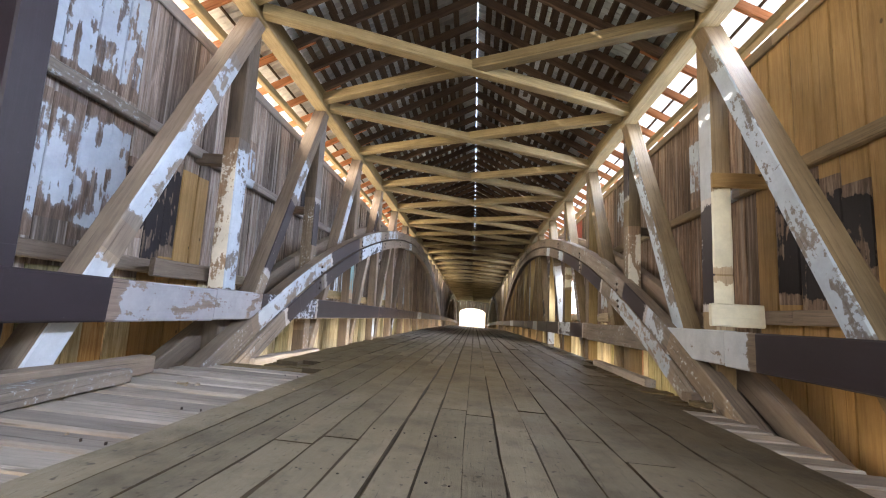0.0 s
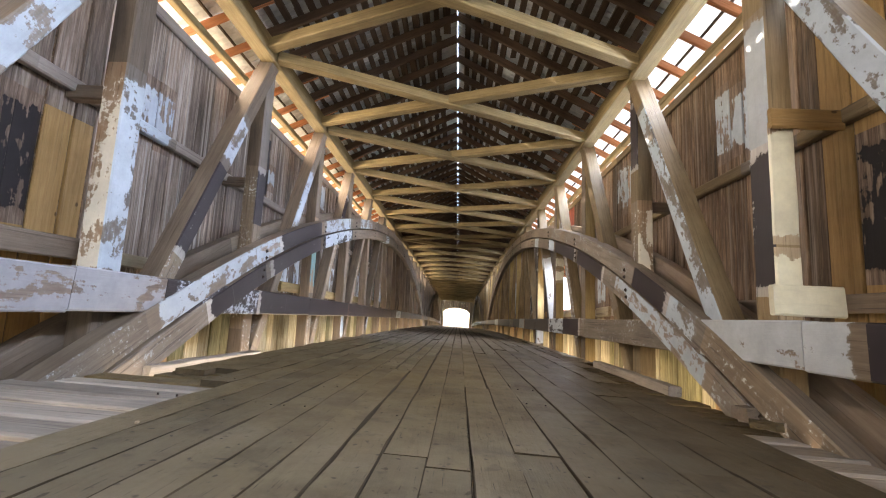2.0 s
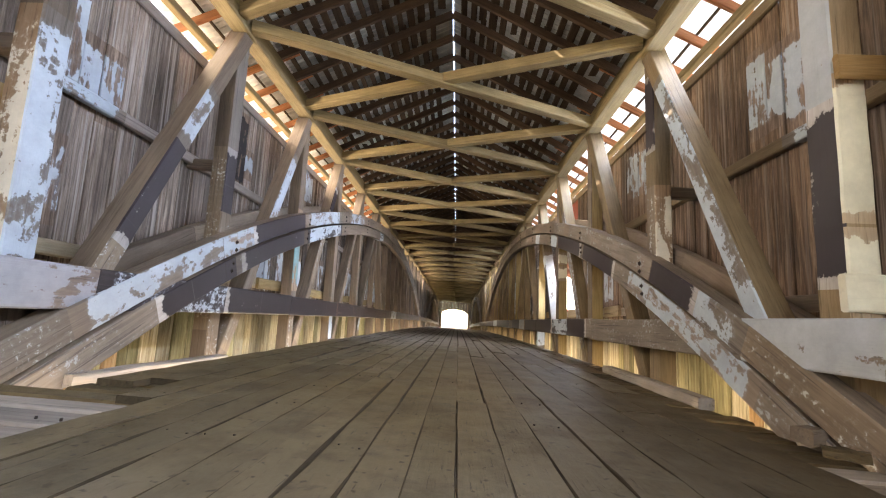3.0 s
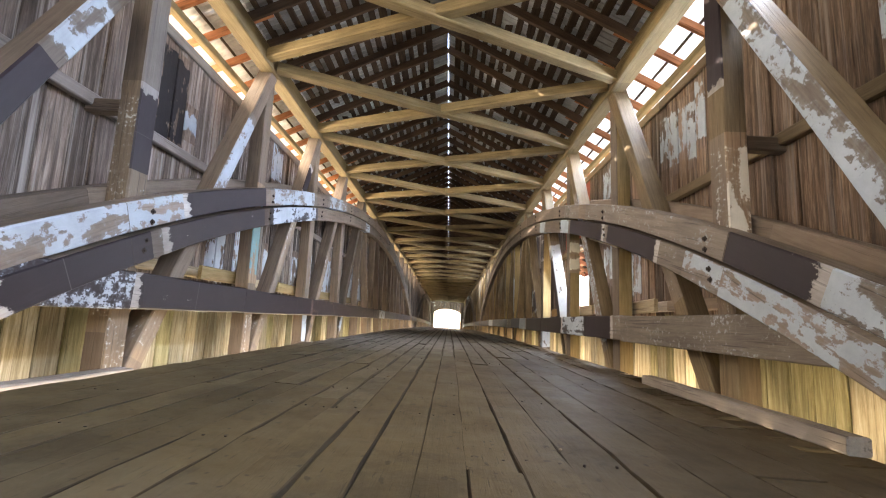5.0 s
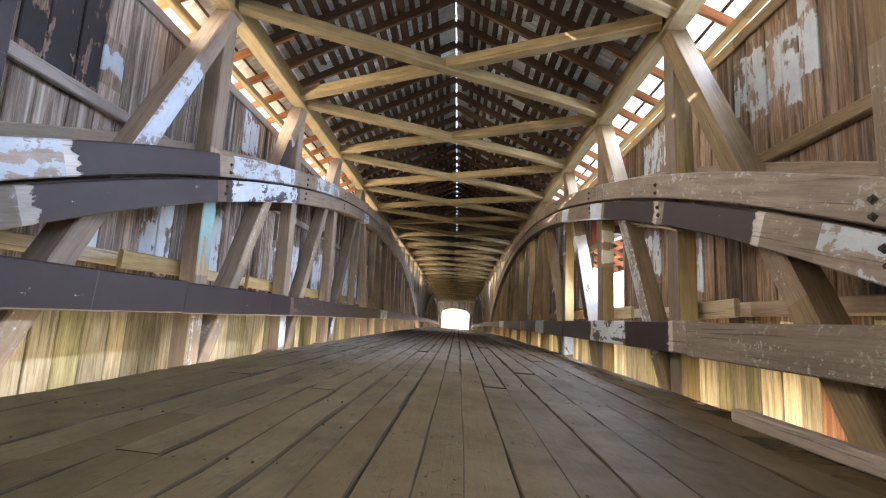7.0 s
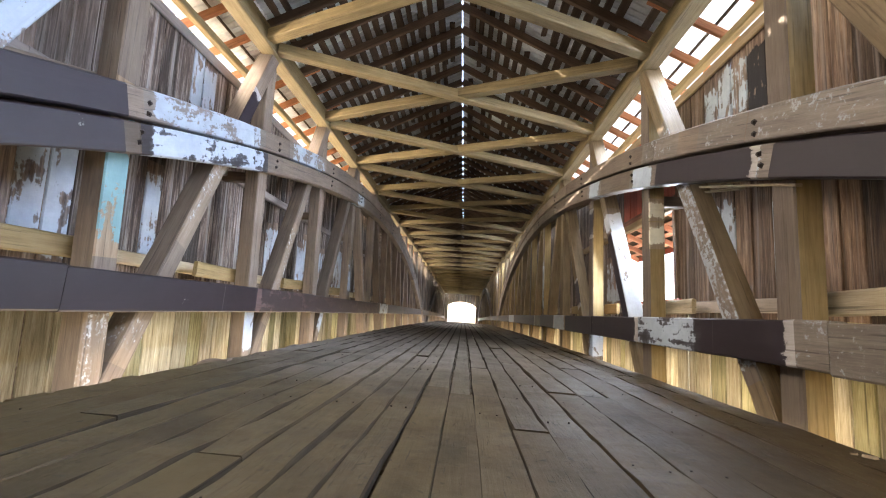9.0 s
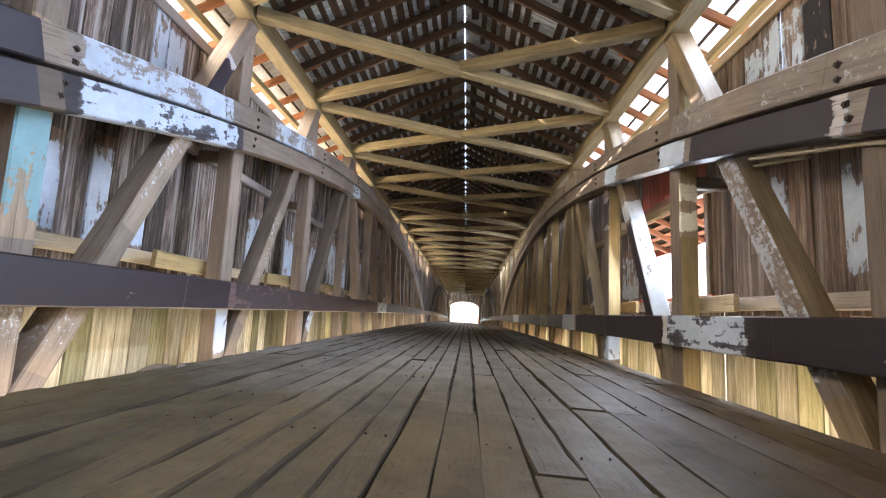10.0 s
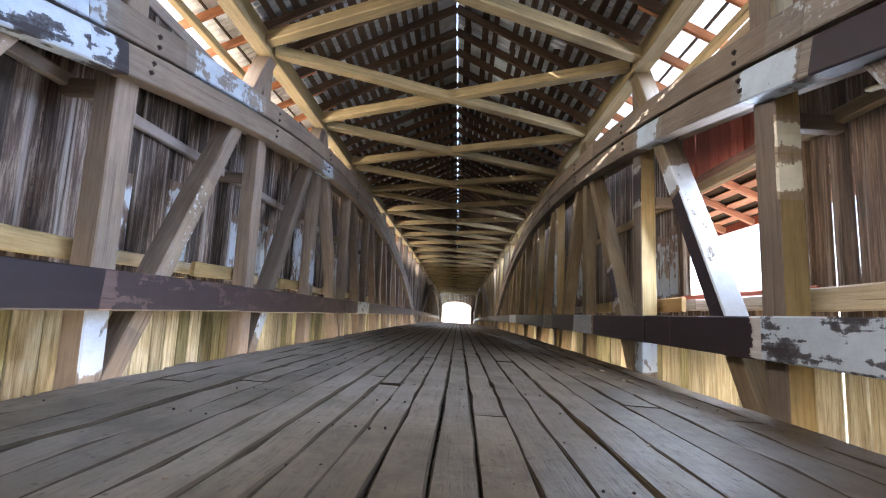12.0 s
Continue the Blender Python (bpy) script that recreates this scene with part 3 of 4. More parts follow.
def build_floor():
    far_boards, far_planks = Heap("far_cross_boards", floor, ALONG_X), Heap("far_planks", floor, ALONG_Y)
    # cross boards below, their ends ragged
    y = Y0
    while y < Y1:
        w = rng.uniform(0.18, 0.225)
        left = -2.45 + rng.uniform(-0.03, 0.03) if y < 4.5 else -1.93 + rng.uniform(-0.10, 0.07)
        right = 2.60 + rng.uniform(-0.06, 0.04)
        z = DECK - 0.068 + rng.uniform(-0.006, 0.004)
        stick("cross_board", Q(left, y + w / 2, z), Q(right, y + w / 2 + rng.uniform(-0.01, 0.01), z), w, 0.045, floor, "cross_deck" if y < 4.2 else "deck", side=(0, 1, 0), rings=5, heap=far_boards if y > 40 else None)
        y += w + (rng.uniform(0.028, 0.042) if y < 6.6 else 0.010)
    # kerb timbers along the trusses
    stick("kerb", Q(-1.97, 0.9, DECK + 0.01), Q(-2.26, 3.15, DECK + 0.01), 0.17, 0.10, floor, "traces", rings=6, rough=0.006)
    stick("kerb", Q(-2.30, 1.2, DECK + 0.05), Q(-2.36, 3.5, DECK + 0.04), 0.15, 0.14, floor, "timber", rings=5, rough=0.005)
    for a, b, x, z in ((Y0, 0.85, -2.36, 0.0), (Y0, 2.2, 2.55, 0.0)):
        stick("kerb", Q(x, a, DECK + z), Q(x + 0.01, b, DECK + z), 0.17, 0.14, floor, "timber", rings=5, rough=0.005)
    stick("kerb", Q(-2.24, 4.9, DECK - 0.09), Q(-2.20, 6.75, DECK - 0.10), 0.14, 0.09, floor, "cross_deck", rings=6, rough=0.008)
    stick("kerb", Q(2.50, 5.67, DECK + 0.01), Q(2.53, 8.0, DECK + 0.01), 0.13, 0.10, floor, "cross_deck", rings=6, rough=0.006)
    # long planks on top
    for i in range(len(SEAMS) - 1):
        x0, x1 = SEAMS[i], SEAMS[i + 1]
        xc = (x0 + x1) / 2
        y = Y0 + rng.uniform(0, 3)
        if xc > 2.1:
            y = (7.2 if xc < 2.4 else 8.1) + rng.uniform(-0.2, 0.3)
        elif xc < -1.2:
            y = 4.5 + rng.uniform(-0.3, 0.4)
        while y < Y1:
            e = min(Y1, y + rng.uniform(3.4, 6.5))
            old = (y + e) / 2 > 8.5
            w = x1 - x0 - (rng.uniform(0.006, 0.015) if old else rng.uniform(0.0015, 0.0055))
            if e - y > 0.3:
                z = DECK - 0.022 + rng.uniform(-0.004, 0.004) * (1.0 if old else 0.5)
                d0, d1 = (0.028 * min(1.0, max(0.0, (v - 7.5) / 2.5)) for v in (y, e))
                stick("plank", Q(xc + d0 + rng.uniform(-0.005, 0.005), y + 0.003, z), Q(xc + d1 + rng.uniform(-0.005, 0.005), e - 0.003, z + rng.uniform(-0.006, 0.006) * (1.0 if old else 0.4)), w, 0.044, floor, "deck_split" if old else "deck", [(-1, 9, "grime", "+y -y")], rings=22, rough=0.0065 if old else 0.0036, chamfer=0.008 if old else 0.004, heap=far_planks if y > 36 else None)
            y = e
    far_boards.close()
    far_planks.close()
    # nail heads in rows, two to a plank
    verts, faces = [], []
    y = 0.6
    while y < 16.0:
        for x0, x1 in zip(SEAMS, SEAMS[1:]):
            if rng.random() < 0.55 or (x0 < -1.4 and y < 5.0) or (x1 > 2.05 and y < 8.6):
                continue
            for f in (0.22, 0.78):
                p = Q(x0 + (x1 - x0) * f + rng.uniform(-0.015, 0.015), y + rng.uniform(-0.03, 0.03), DECK + 0.001)
                r, n = rng.uniform(0.004, 0.0065), len(verts)
                for k in range(6):
                    verts.append((p.x + r * math.cos(math.tau * k / 6), p.y + r * math.sin(math.tau * k / 6), p.z))
                    verts.append((p.x + r * math.cos(math.tau * k / 6), p.y + r * math.sin(math.tau * k / 6), p.z - 0.012))
                faces.append(tuple(n + 2 * k for k in range(6)))
                faces += [(n + 2 * k, n + 2 * k + 1, n + 2 * ((k + 1) % 6) + 1, n + 2 * ((k + 1) % 6)) for k in range(6)]
        y += rng.uniform(0.52, 0.68)
    ob = new("nail_heads", mesh_of("nail_heads", verts, faces, ["iron"] * len(faces)))
    ob.parent = floor
    tagged(ob, kind="stuff")


# ---------------------------------------------------------------- truss sides
def arch_z(c, top, y):
    return top - ARCH_C * (y - c) ** 2 - 0.0125 * max(0.0, abs(y - c) - 10.0) ** 2


def curved(name, pts, at_y, w, h, parent, table, side):
    """A bent rib: pts along it, their places along the bridge, and the coats of its inner face."""
    c = 0.012
    ring = [(w / 2, -h / 2 + c), (w / 2, h / 2 - c), (w / 2 - c, h / 2), (-w / 2 + c, h / 2), (-w / 2, h / 2 - c), (-w / 2, -h / 2 + c), (-w / 2 + c, -h / 2), (w / 2 - c, -h / 2)]
    turn, at = along(pts[0], pts[-1], (1, 0, 0))
    inv = (Matrix.Translation(at) @ turn).inverted()
    verts, faces, mats, wear = [], [], [], []
    for i, p in enumerate(pts):
        t = (pts[min(i + 1, len(pts) - 1)] - pts[max(i - 1, 0)]).normalized()
        up = Vector((1, 0, 0)).cross(t)
        j = rng.uniform(-0.003, 0.003)
        for a, b in ring:
            verts.append(inv @ (p + Vector((a + j, 0, 0)) + up * b))
    for i in range(len(pts) - 1):
        ym, use, ends = (at_y[i] + at_y[i + 1]) / 2, "timber", None
        for f, t, m in table:
            if f - RAG <= ym <= t + RAG:
                use, ends = m, (f, t)
        for k in range(8):
            faces.append((i * 8 + k, i * 8 + (k + 1) % 8, i * 8 + 8 + (k + 1) % 8, i * 8 + 8 + k))
            painted = use != "timber" and (inner(side) in SIDES[k] or SIDES[k] == "-z")
            mats.append(use if painted else "timber")
            wear += [wear_at(at_y[i], ends), wear_at(at_y[i], ends), wear_at(at_y[i + 1], ends), wear_at(at_y[i + 1], ends)] if painted else [1.0] * 4
    faces += [tuple(range(7, -1, -1)), tuple((len(pts) - 1) * 8 + k for k in range(8))]
    mats += ["timber", "timber"]
    wear += [1.0] * 16
    ob = new(name, mesh_of(name, verts, faces, mats, wear))
    ob.matrix_world = Matrix.Translation(at) @ turn
    ob.parent = parent
    return ob


def inner(s):
    return "+y" if s < 0 else "-y"


# along the bridge: (from, to, coat)
UPPER_RIB = {-1: [(2, 5.0, "traces"), (5.0, 7.33, "worn"), (7.33, 9.0, "black"), (9.0, 9.15, "timber"), (9.15, 10.95, "white"), (11.8, 13.2, "worn")],
             1: [(2, 5.3, "scuffed"), (5.3, 5.88, "white"), (5.88, 6.7, "black"), (6.7, 9.15, "traces"), (9.3, 9.8, "traces"), (10.3, 11.0, "traces"), (50, 54, "white")]}
LOWER_RIB = {-1: [(2, 3.9, "cream_worn"), (4.5, 5.7, "traces"), (5.7, 6.9, "black"), (6.9, 7.03, "white"), (7.03, 8.95, "black"), (8.95, 9.1, "timber"), (9.1, 11.0, "white_over_black"), (15.5, 16.2, "white")],
             1: [(2, 5.1, "traces"), (5.1, 7.2, "worn"), (7.2, 7.63, "traces"), (7.63, 9.0, "black"), (9.0, 9.12, "white"), (9.12, 10.74, "black"), (10.74, 11.33, "white"), (12.6, 13.2, "white")]}
RAIL = {-1: [(-6, 3.0, "black"), (3.0, 5.1, "washed"), (5.1, 6.83, "scraped"), (6.83, 11.3, "black"), (11.3, 19.0, "faded"), (19, 20.4, "white"), (20.4, 24, "black"), (24, 40, "faded"), (40, 70, "traces")],
        1: [(-6, 3.78, "black"), (3.78, 5.3, "pale"), (5.3, 8.99, "traces"), (8.99, 10.05, "black"), (10.05, 11.42, "white_over_black"), (11.42, 15.1, "black"), (15.1, 16.2, "pale"),
            (16.2, 18.0, "black"), (18.0, 18.9, "traces"), (18.9, 24, "black"), (24, 26, "pale"), (26, 40, "faded"), (40, 70, "traces")]}
# painted patches on the siding: (y from, y to, z from, z to, coat)
WALL_PAINT = {
    -1: [(-4, 3.6, 2.4, 3.4, "siding_white"), (-4, 3.75, 1.05, 2.05, "siding_white"), (3.78, 4.36, 0.9, 1.95, "siding_black"), (5.05, 5.3, 1.2, 1.78, "siding_white"),
         (5.0, 5.22, 2.3, 3.05, "siding_white"), (5.3, 5.68, 2.2, 2.78, "siding_white"), (7.3, 7.95, 2.25, 3.45, "siding_black"), (7.96, 8.25, 2.4, 2.95, "siding_white"),
         (10.4, 10.8, 2.7, 3.45, "siding_white"), (8.1, 8.45, 0.8, 1.75, "siding_white"), (8.8, 9.2, 0.8, 1.75, "siding_white"), (9.5, 9.72, 0.8, 1.6, "siding_white"), (9.98, 10.2, 0.8, 1.8, "siding_white"), (10.45, 10.7, 0.9, 1.5, "siding_white"), (11.9, 12.15, 0.9, 1.6, "siding_white"), (12.7, 13.2, 0.8, 1.7, "siding_white"),
         (14.1, 15.5, 0.8, 1.8, "siding_white"), (16.2, 17.6, 0.8, 2.1, "siding_white"), (18.4, 19.8, 0.9, 1.9, "siding_white"), (21.4, 22.4, 0.9, 1.9, "siding_white")],
    1: [(3.5, 4.4, 0.95, 2.08, "siding_black"), (5.2, 5.94, 2.42, 3.15, "siding_white"), (7.75, 8.05, 2.6, 3.4, "siding_white"),
        (8.2, 8.8, 2.65, 3.35, "siding_white"), (9.9, 10.2, 2.8, 3.4, "siding_black"), (10.2, 10.9, 2.8, 3.45, "siding_white"), (10.5, 10.9, 1.3, 2.1, "siding_white"), (9.6, 9.85, 1.1, 1.8, "siding_white"),
        (13.7, 14.4, 0.9, 1.8, "siding_white"), (17.4, 18.4, 1.1, 2.3, "siding_white")],
}


GIRT_PAINT = {-1: [(1.0, 3.6, "traces"), (4.9, 5.6, "white")], 1: [(4.8, 5.35, "white")]}


def coats_between(table, a, b, sides=""):
    return [(f - a, t - a, m, sides) for f, t, m in table if t > a and f < b]


def post_coats(s, n):
    """n: 0 for the post at FIRST."""
    i = inner(s)
    both = i + " -z"
    if s < 0:
        return {-1: [(0.3, 3.4, "black", "")], 0: [(0.7, 2.38, "cream_worn", ""), (0.7, 2.38, "white", i)], 1: [(0.3, 2.35, "scuffed", "-z"), (2.3, 3.9, "ashen", i), (1.55, 2.35, "black", i), (0.5, 1.55, "scuffed", i), (-0.3, 0.42, "scuffed", i)],
                2: [(0.9, 2.2, "teal", i), (-0.3, 0.5, "scuffed", i)], 3: [(-0.1, 0.55, "white", i)], 5: [(0.9, 1.6, "white", i)]}.get(n, [])
    return {-1: [(0.7, 2.2, "black", i)], 0: [(2.0, 3.1, "pale", i), (0.98, 2.0, "black", i), (0.8, 1.2, "cream", "-z"), (1.36, 2.15, "cream", "-z")], 1: [(0.7, 2.2, "scuffed", i), (0.9, 2.2, "cream_worn", "-z"), (2.75, 3.6, "black", i)],
            3: [(1.65, 1.85, "cream", "-z"), (2.0, 2.15, "cream", "-z")], 4: [(0.0, 0.5, "white", ""), (2.2, 2.6, "black", i)], 6: [(0.9, 2.2, "white", i)]}.get(n, [])


def brace_coats(s, n):
    """n: 0 for the brace whose head is under the post at FIRST."""
    i = inner(s)
    if s < 0:
        return {0: [(0.0, 0.9, "pale", i), (1.3, 2.95, "white", i), (2.95, 3.5, "white", i)], 1: [(0.6, 1.1, "scuffed", i), (1.1, 2.35, "black", i), (2.35, 3.1, "white", i)], 2: [(0.0, 0.45, "scuffed", ""), (1.7, 3.3, "white", i)], 3: [(0.0, 0.4, "scuffed", ""), (1.2, 2.4, "scuffed", i), (2.9, 3.5, "black", i)],
                4: [(0.3, 1.9, "scuffed", i)], 5: [(0.0, 0.6, "white", i)], 6: [(0.8, 2.0, "scuffed", i)]}.get(n, [])
    return {0: [(0.7, 4.0, "white", i)], 1: [(0.3, 3.75, "white", i)], 2: [(1.0, 2.0, "scuffed", i)], 3: [(0.3, 3.2, "worn_grey", i)],
            4: [(0.5, 2.25, "black", i), (0.5, 2.6, "pale", "-z"), (2.25, 2.6, "pale", i)], 5: [(1.0, 1.5, "black", i)]}.get(n, [])


def build_side(s, word):
    truss = thing("truss_" + word, "weathered timber bridge truss with patches of old paint", "truss", "bridge trusses")
    y = Y0
    while y < Y1 - 0.1:
        e = min(Y1, y + PANEL * 2)
        stick("upper_chord", P(s * 2.58, y, CHORD_Z + 0.12), P(s * 2.58, e, CHORD_Z + 0.12), 0.22, 0.26, truss, "fresh")
        stick("lower_chord", P(s * 2.78, y, -0.62), P(s * 2.78, e, -0.62), 0.30, 0.34, truss, "timber")
        y = e
    px = s * (POST_X + 0.075)
    for n in range(-4, 29):
        py = FIRST + PANEL * n + 0.25
        if Y0 + 0.2 < py < Y1:
            # Some right posts: lit yellow colour, but plain timber on the inner face.
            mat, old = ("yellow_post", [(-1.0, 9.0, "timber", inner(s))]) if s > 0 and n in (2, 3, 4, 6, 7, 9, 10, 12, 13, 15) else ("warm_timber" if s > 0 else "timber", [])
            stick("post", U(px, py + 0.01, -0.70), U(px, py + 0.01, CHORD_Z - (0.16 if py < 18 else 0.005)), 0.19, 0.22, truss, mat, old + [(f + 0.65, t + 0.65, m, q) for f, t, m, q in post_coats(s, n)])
        # the brace's foot stands by the post before, its head under the chord
        near_half = py < 18 or 34.5 < py < 51
        a, b = (py - PANEL + 0.165, py - 0.05) if near_half else (py - 0.19, py - PANEL + 0.05)
        if min(a, b) > Y0 and max(a, b) < Y1:
            stick("brace", P(px + s * 0.003, a, -0.42), P(px + s * 0.003, b + (0.03 if near_half else -0.03), CHORD_Z + 0.07), 0.216, 0.19, truss, "warm_timber" if s > 0 else "timber", [(f + 0.45, t + 0.45, m, q) for f, t, m, q in brace_coats(s, n)])
    for num, (c, top) in enumerate(ARCHES):
        arch = thing("arch", "double timber arch with worn black and white paint" if num == 0 else "double weathered timber arch of the far span", "arch", "bridge arches")
        for off, nm, table in ((0.14, "upper_rib", UPPER_RIB[s]), (-0.14, "lower_rib", LOWER_RIB[s])):
            for xx, w in ((ARCH_X + 0.09, 0.18), (2.80, 0.14)):
                coats = table if xx < 2.6 else []
                ys = sorted({c - 16.5 + 33.0 * i / 66 for i in range(67)} | {v + d for f, t, m in coats for v in (f, t) for d in (-RAG, RAG) if c - 16.5 < v + d < c + 16.5})
                cuts = [v for v in (c - 16.5 + 33.0 * k / 8 for k in range(1, 8))]
                ys = sorted(set(ys) | set(cuts))
                pts = []
                for yy in ys:
                    sl = -2 * ARCH_C * (yy - c)
                    k = 1 / math.sqrt(1 + sl * sl)
                    pts.append(P(s * xx, yy - sl * k * off, arch_z(c, top, yy) + off * k + s * 0.04 + (0.0 if xx < 2.6 else 0.10)))
                # each rib is spliced from straight-grained lengths
                marks = [0] + [ys.index(v) for v in cuts] + [len(ys) - 1]
                for i, j in zip(marks, marks[1:]):
                    curved(nm, pts[i:j + 1], ys[i:j + 1], w, 0.25, arch, coats, s)
        if s > 0 and num == 0:
            # thin laths caught under the lower rib
            for y0, y1, d0, d1, x in ((8.9, 10.1, 0.315, 0.31, 2.50), (9.7, 10.7, 0.33, 0.36, 2.66)):
                stick("loose_lath", P(x, y0, arch_z(c, top, y0) + s * 0.04 - d0), P(x + 0.04, y1, arch_z(c, top, y1) + s * 0.04 - d1), 0.05, 0.022, arch, "pale_wood", rings=4)
        # bolts through ribs and posts
        for n in range(-1, 28):
            py = FIRST + PANEL * n + 0.25
            z = arch_z(c, top, py) + s * 0.04
            if z < 0.6:
                continue
            for dy, dz in ((0.02, 0.17), (0.03, 0.08), (0.0, -0.09), (-0.01, -0.18)):
                washer, nut = new("washer", WASHER), new("nut", NUT)
                washer.matrix_world = Matrix.Translation(P(s * (ARCH_X - 0.004), py + dy, z + dz)) @ pose(0, 0, 0, rng.uniform(0, 60), 0, 0)
                washer.parent, nut.parent = arch, washer
    rail = thing("guard_rail", "black and worn white painted timber guard rail", "rail", "guard rails")
    y = Y0
    while y < Y1 - 0.1:
        e = min(Y1, y + PANEL * 2)
        z0, z1 = 0.525 + rng.uniform(-0.012, 0.012), 0.525 + rng.uniform(-0.012, 0.012)
        stick("rail_beam", P(s * (RAIL_X + 0.06), y + 0.003, z0), P(s * (RAIL_X + 0.06), e - 0.003, z1), 0.12, 0.31, rail, "traces", coats_between(RAIL[s], y, e))
        y = e


def iron_data(name, build):
    bm = bmesh.new()
    build(bm)
    me = bpy.data.meshes.new(name)
    bm.to_mesh(me)
    bm.free()
    me.materials.append(M["iron"])
    return me


# a bolt lies along x: a square washer with a nut on it
WASHER = iron_data("washer", lambda bm: bmesh.ops.create_cube(bm, size=1, matrix=Matrix.Diagonal((0.008, 0.037, 0.037, 1))))
NUT = iron_data("nut", lambda bm: bmesh.ops.create_cone(bm, cap_ends=True, segments=6, radius1=0.015, radius2=0.013, depth=0.035, matrix=Matrix.Rotation(radians(90), 4, "Y")))
WINDOW = (11.7, 13.5, 0.95, 2.20)


def build_wall(s, word):
    wall = thing("wall_" + word, "weathered vertical board siding with painted patches", "wall", kind="structure")
    seams = []
    far = Heap("far_boards", wall, ALONG_Z)
    daub = random.Random(17 + s)
    y = Y0
    while y < Y1:
        w = rng.uniform(0.17, 0.27)
        yc = y + w / 2
        lo, hi = -1.0, 3.60 + s * 0.04
        # Far boards take the dark copy, with the depth's shade in its colour.
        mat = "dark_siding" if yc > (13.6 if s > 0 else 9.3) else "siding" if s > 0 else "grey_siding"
        if s > 0 and yc < 4.5:
            mat = "new"
        # Lower ends mostly take paler coats that hold light from under the deck.
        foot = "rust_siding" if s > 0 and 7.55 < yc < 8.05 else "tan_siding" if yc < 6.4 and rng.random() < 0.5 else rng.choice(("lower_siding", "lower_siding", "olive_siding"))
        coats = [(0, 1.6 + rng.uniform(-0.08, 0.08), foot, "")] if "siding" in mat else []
        if s < 0 and 3.9 < yc < 4.7:
            coats.append((0.0, 2.9, "new", ""))
        for a, b, z0, z1, m in WALL_PAINT[s]:
            at = yc - LEAN * ((z0 + z1) / 2 - 1.5)
            if min(at + w / 2, b) - max(at - w / 2, a) > 0.5 * min(w, b - a):
                # black patches are rounded, white ones ragged
                u = (yc - (a + b) / 2) / ((b - a) / 2 + 0.06)
                cut = (z1 - z0) / 2 * (1 - math.sqrt(max(0.0, 1 - u * u))) if m == "siding_black" and yc < 7 else 0.0
                coats.append((z0 - lo + cut + daub.uniform(-0.12, 0.12), z1 - lo - cut + daub.uniform(-0.13, 0.13), m, ""))
        if y > Y0 and (s < 0 or rng.random() > 0.03) and not (s > 0 and WINDOW[0] + 0.25 < yc < WINDOW[1]):
            seams.append(y - 0.004)
        jut = rng.choice((0, 0, 0.003, 0.006))
        x = s * (WALL_X + 0.0125 + jut)
        lean = rng.uniform(-0.006, 0.006)
        if s > 0 and WINDOW[0] < yc < WINDOW[1]:
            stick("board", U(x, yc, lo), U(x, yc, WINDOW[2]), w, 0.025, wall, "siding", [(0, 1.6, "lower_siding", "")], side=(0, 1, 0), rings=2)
            stick("board", U(x, yc, WINDOW[3]), U(x, yc, hi), w, 0.025, wall, "red", side=(0, 1, 0), rings=2)
        else:
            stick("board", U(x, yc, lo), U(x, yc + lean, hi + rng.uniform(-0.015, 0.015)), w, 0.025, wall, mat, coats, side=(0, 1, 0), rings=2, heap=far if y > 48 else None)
        y += w + (0.016 if s > 0 and 10.3 < y < 11.4 else rng.choice((0.005, 0.007, 0.010, 0.014)))
    far.close()
    # battens nailed over the seams outside
    verts, faces = [], []
    for yy in seams:
        n = len(verts)
        for xx in (WALL_X + 0.033, WALL_X + 0.05):
            base = 0.5 if s > 0 and 10.6 < yy < 11.6 else -1.0
            for dy, zz in ((-0.03, base), (0.03, base), (0.03, 3.55), (-0.03, 3.55)):
                p = U(s * xx, yy + dy, zz)
                verts.append((p.x, p.y, p.z))
        faces += [tuple(n + k for k in f) for f in ((0, 1, 2, 3), (7, 6, 5, 4), (0, 4, 5, 1), (1, 5, 6, 2), (2, 6, 7, 3), (3, 7, 4, 0))]
    me = bpy.data.meshes.new("battens")
    me.from_pydata(verts, [], faces)
    me.materials.append(M["siding"])
    ob = new("battens", me)
    ob.parent = wall
    tagged(ob, kind="stuff")
    y = Y0
    while y < Y1 - 0.1:
        e = min(Y1, y + PANEL * 2)
        for z, h, d in ((0.84, 0.13, 0.09), (2.20, 0.115, 0.08), (3.55 + s * 0.04, 0.13, 0.035)):
            mat = "warm_timber" if s > 0 else "ashen"
            if z < 1:
                mat = "pale_wood" if s < 0 and y > 3 else "cross_deck" if s > 0 and y > 6 else "timber"
            stick("girt", P(s * (WALL_X - d / 2 - 0.003), y, z), P(s * (WALL_X - d / 2 - 0.003), e, z), d, h, wall, mat, coats_between(GIRT_PAINT[s], y, e) if z == 2.20 else [])
        y = e
    # short blocks from the posts to the girts
    for n in range(-3, 28):
        py = FIRST + PANEL * n + 0.25
        if py > Y1:
            break
        low = "timber" if n == 0 else rng.choice(("fresh", "new", "pale_wood")) if s > 0 else rng.choice(("fresh", "pale_wood", "timber"))
        mat, z = "timber", 2.15
        if s > 0 and n == 0:
            stick("block", P(2.46, py - 0.085, 0.825), P(2.95, py - 0.085, 0.835), 0.05, 0.22, wall, "cream", [(0, 2, "cream", "")], side=(0, 1, 0), rough=0.006)
            stick("block", P(2.50, py - 0.185, 2.165), P(3.02, py - 0.185, 2.175), 0.04, 0.155, wall, "new", side=(0, 1, 0))
            continue
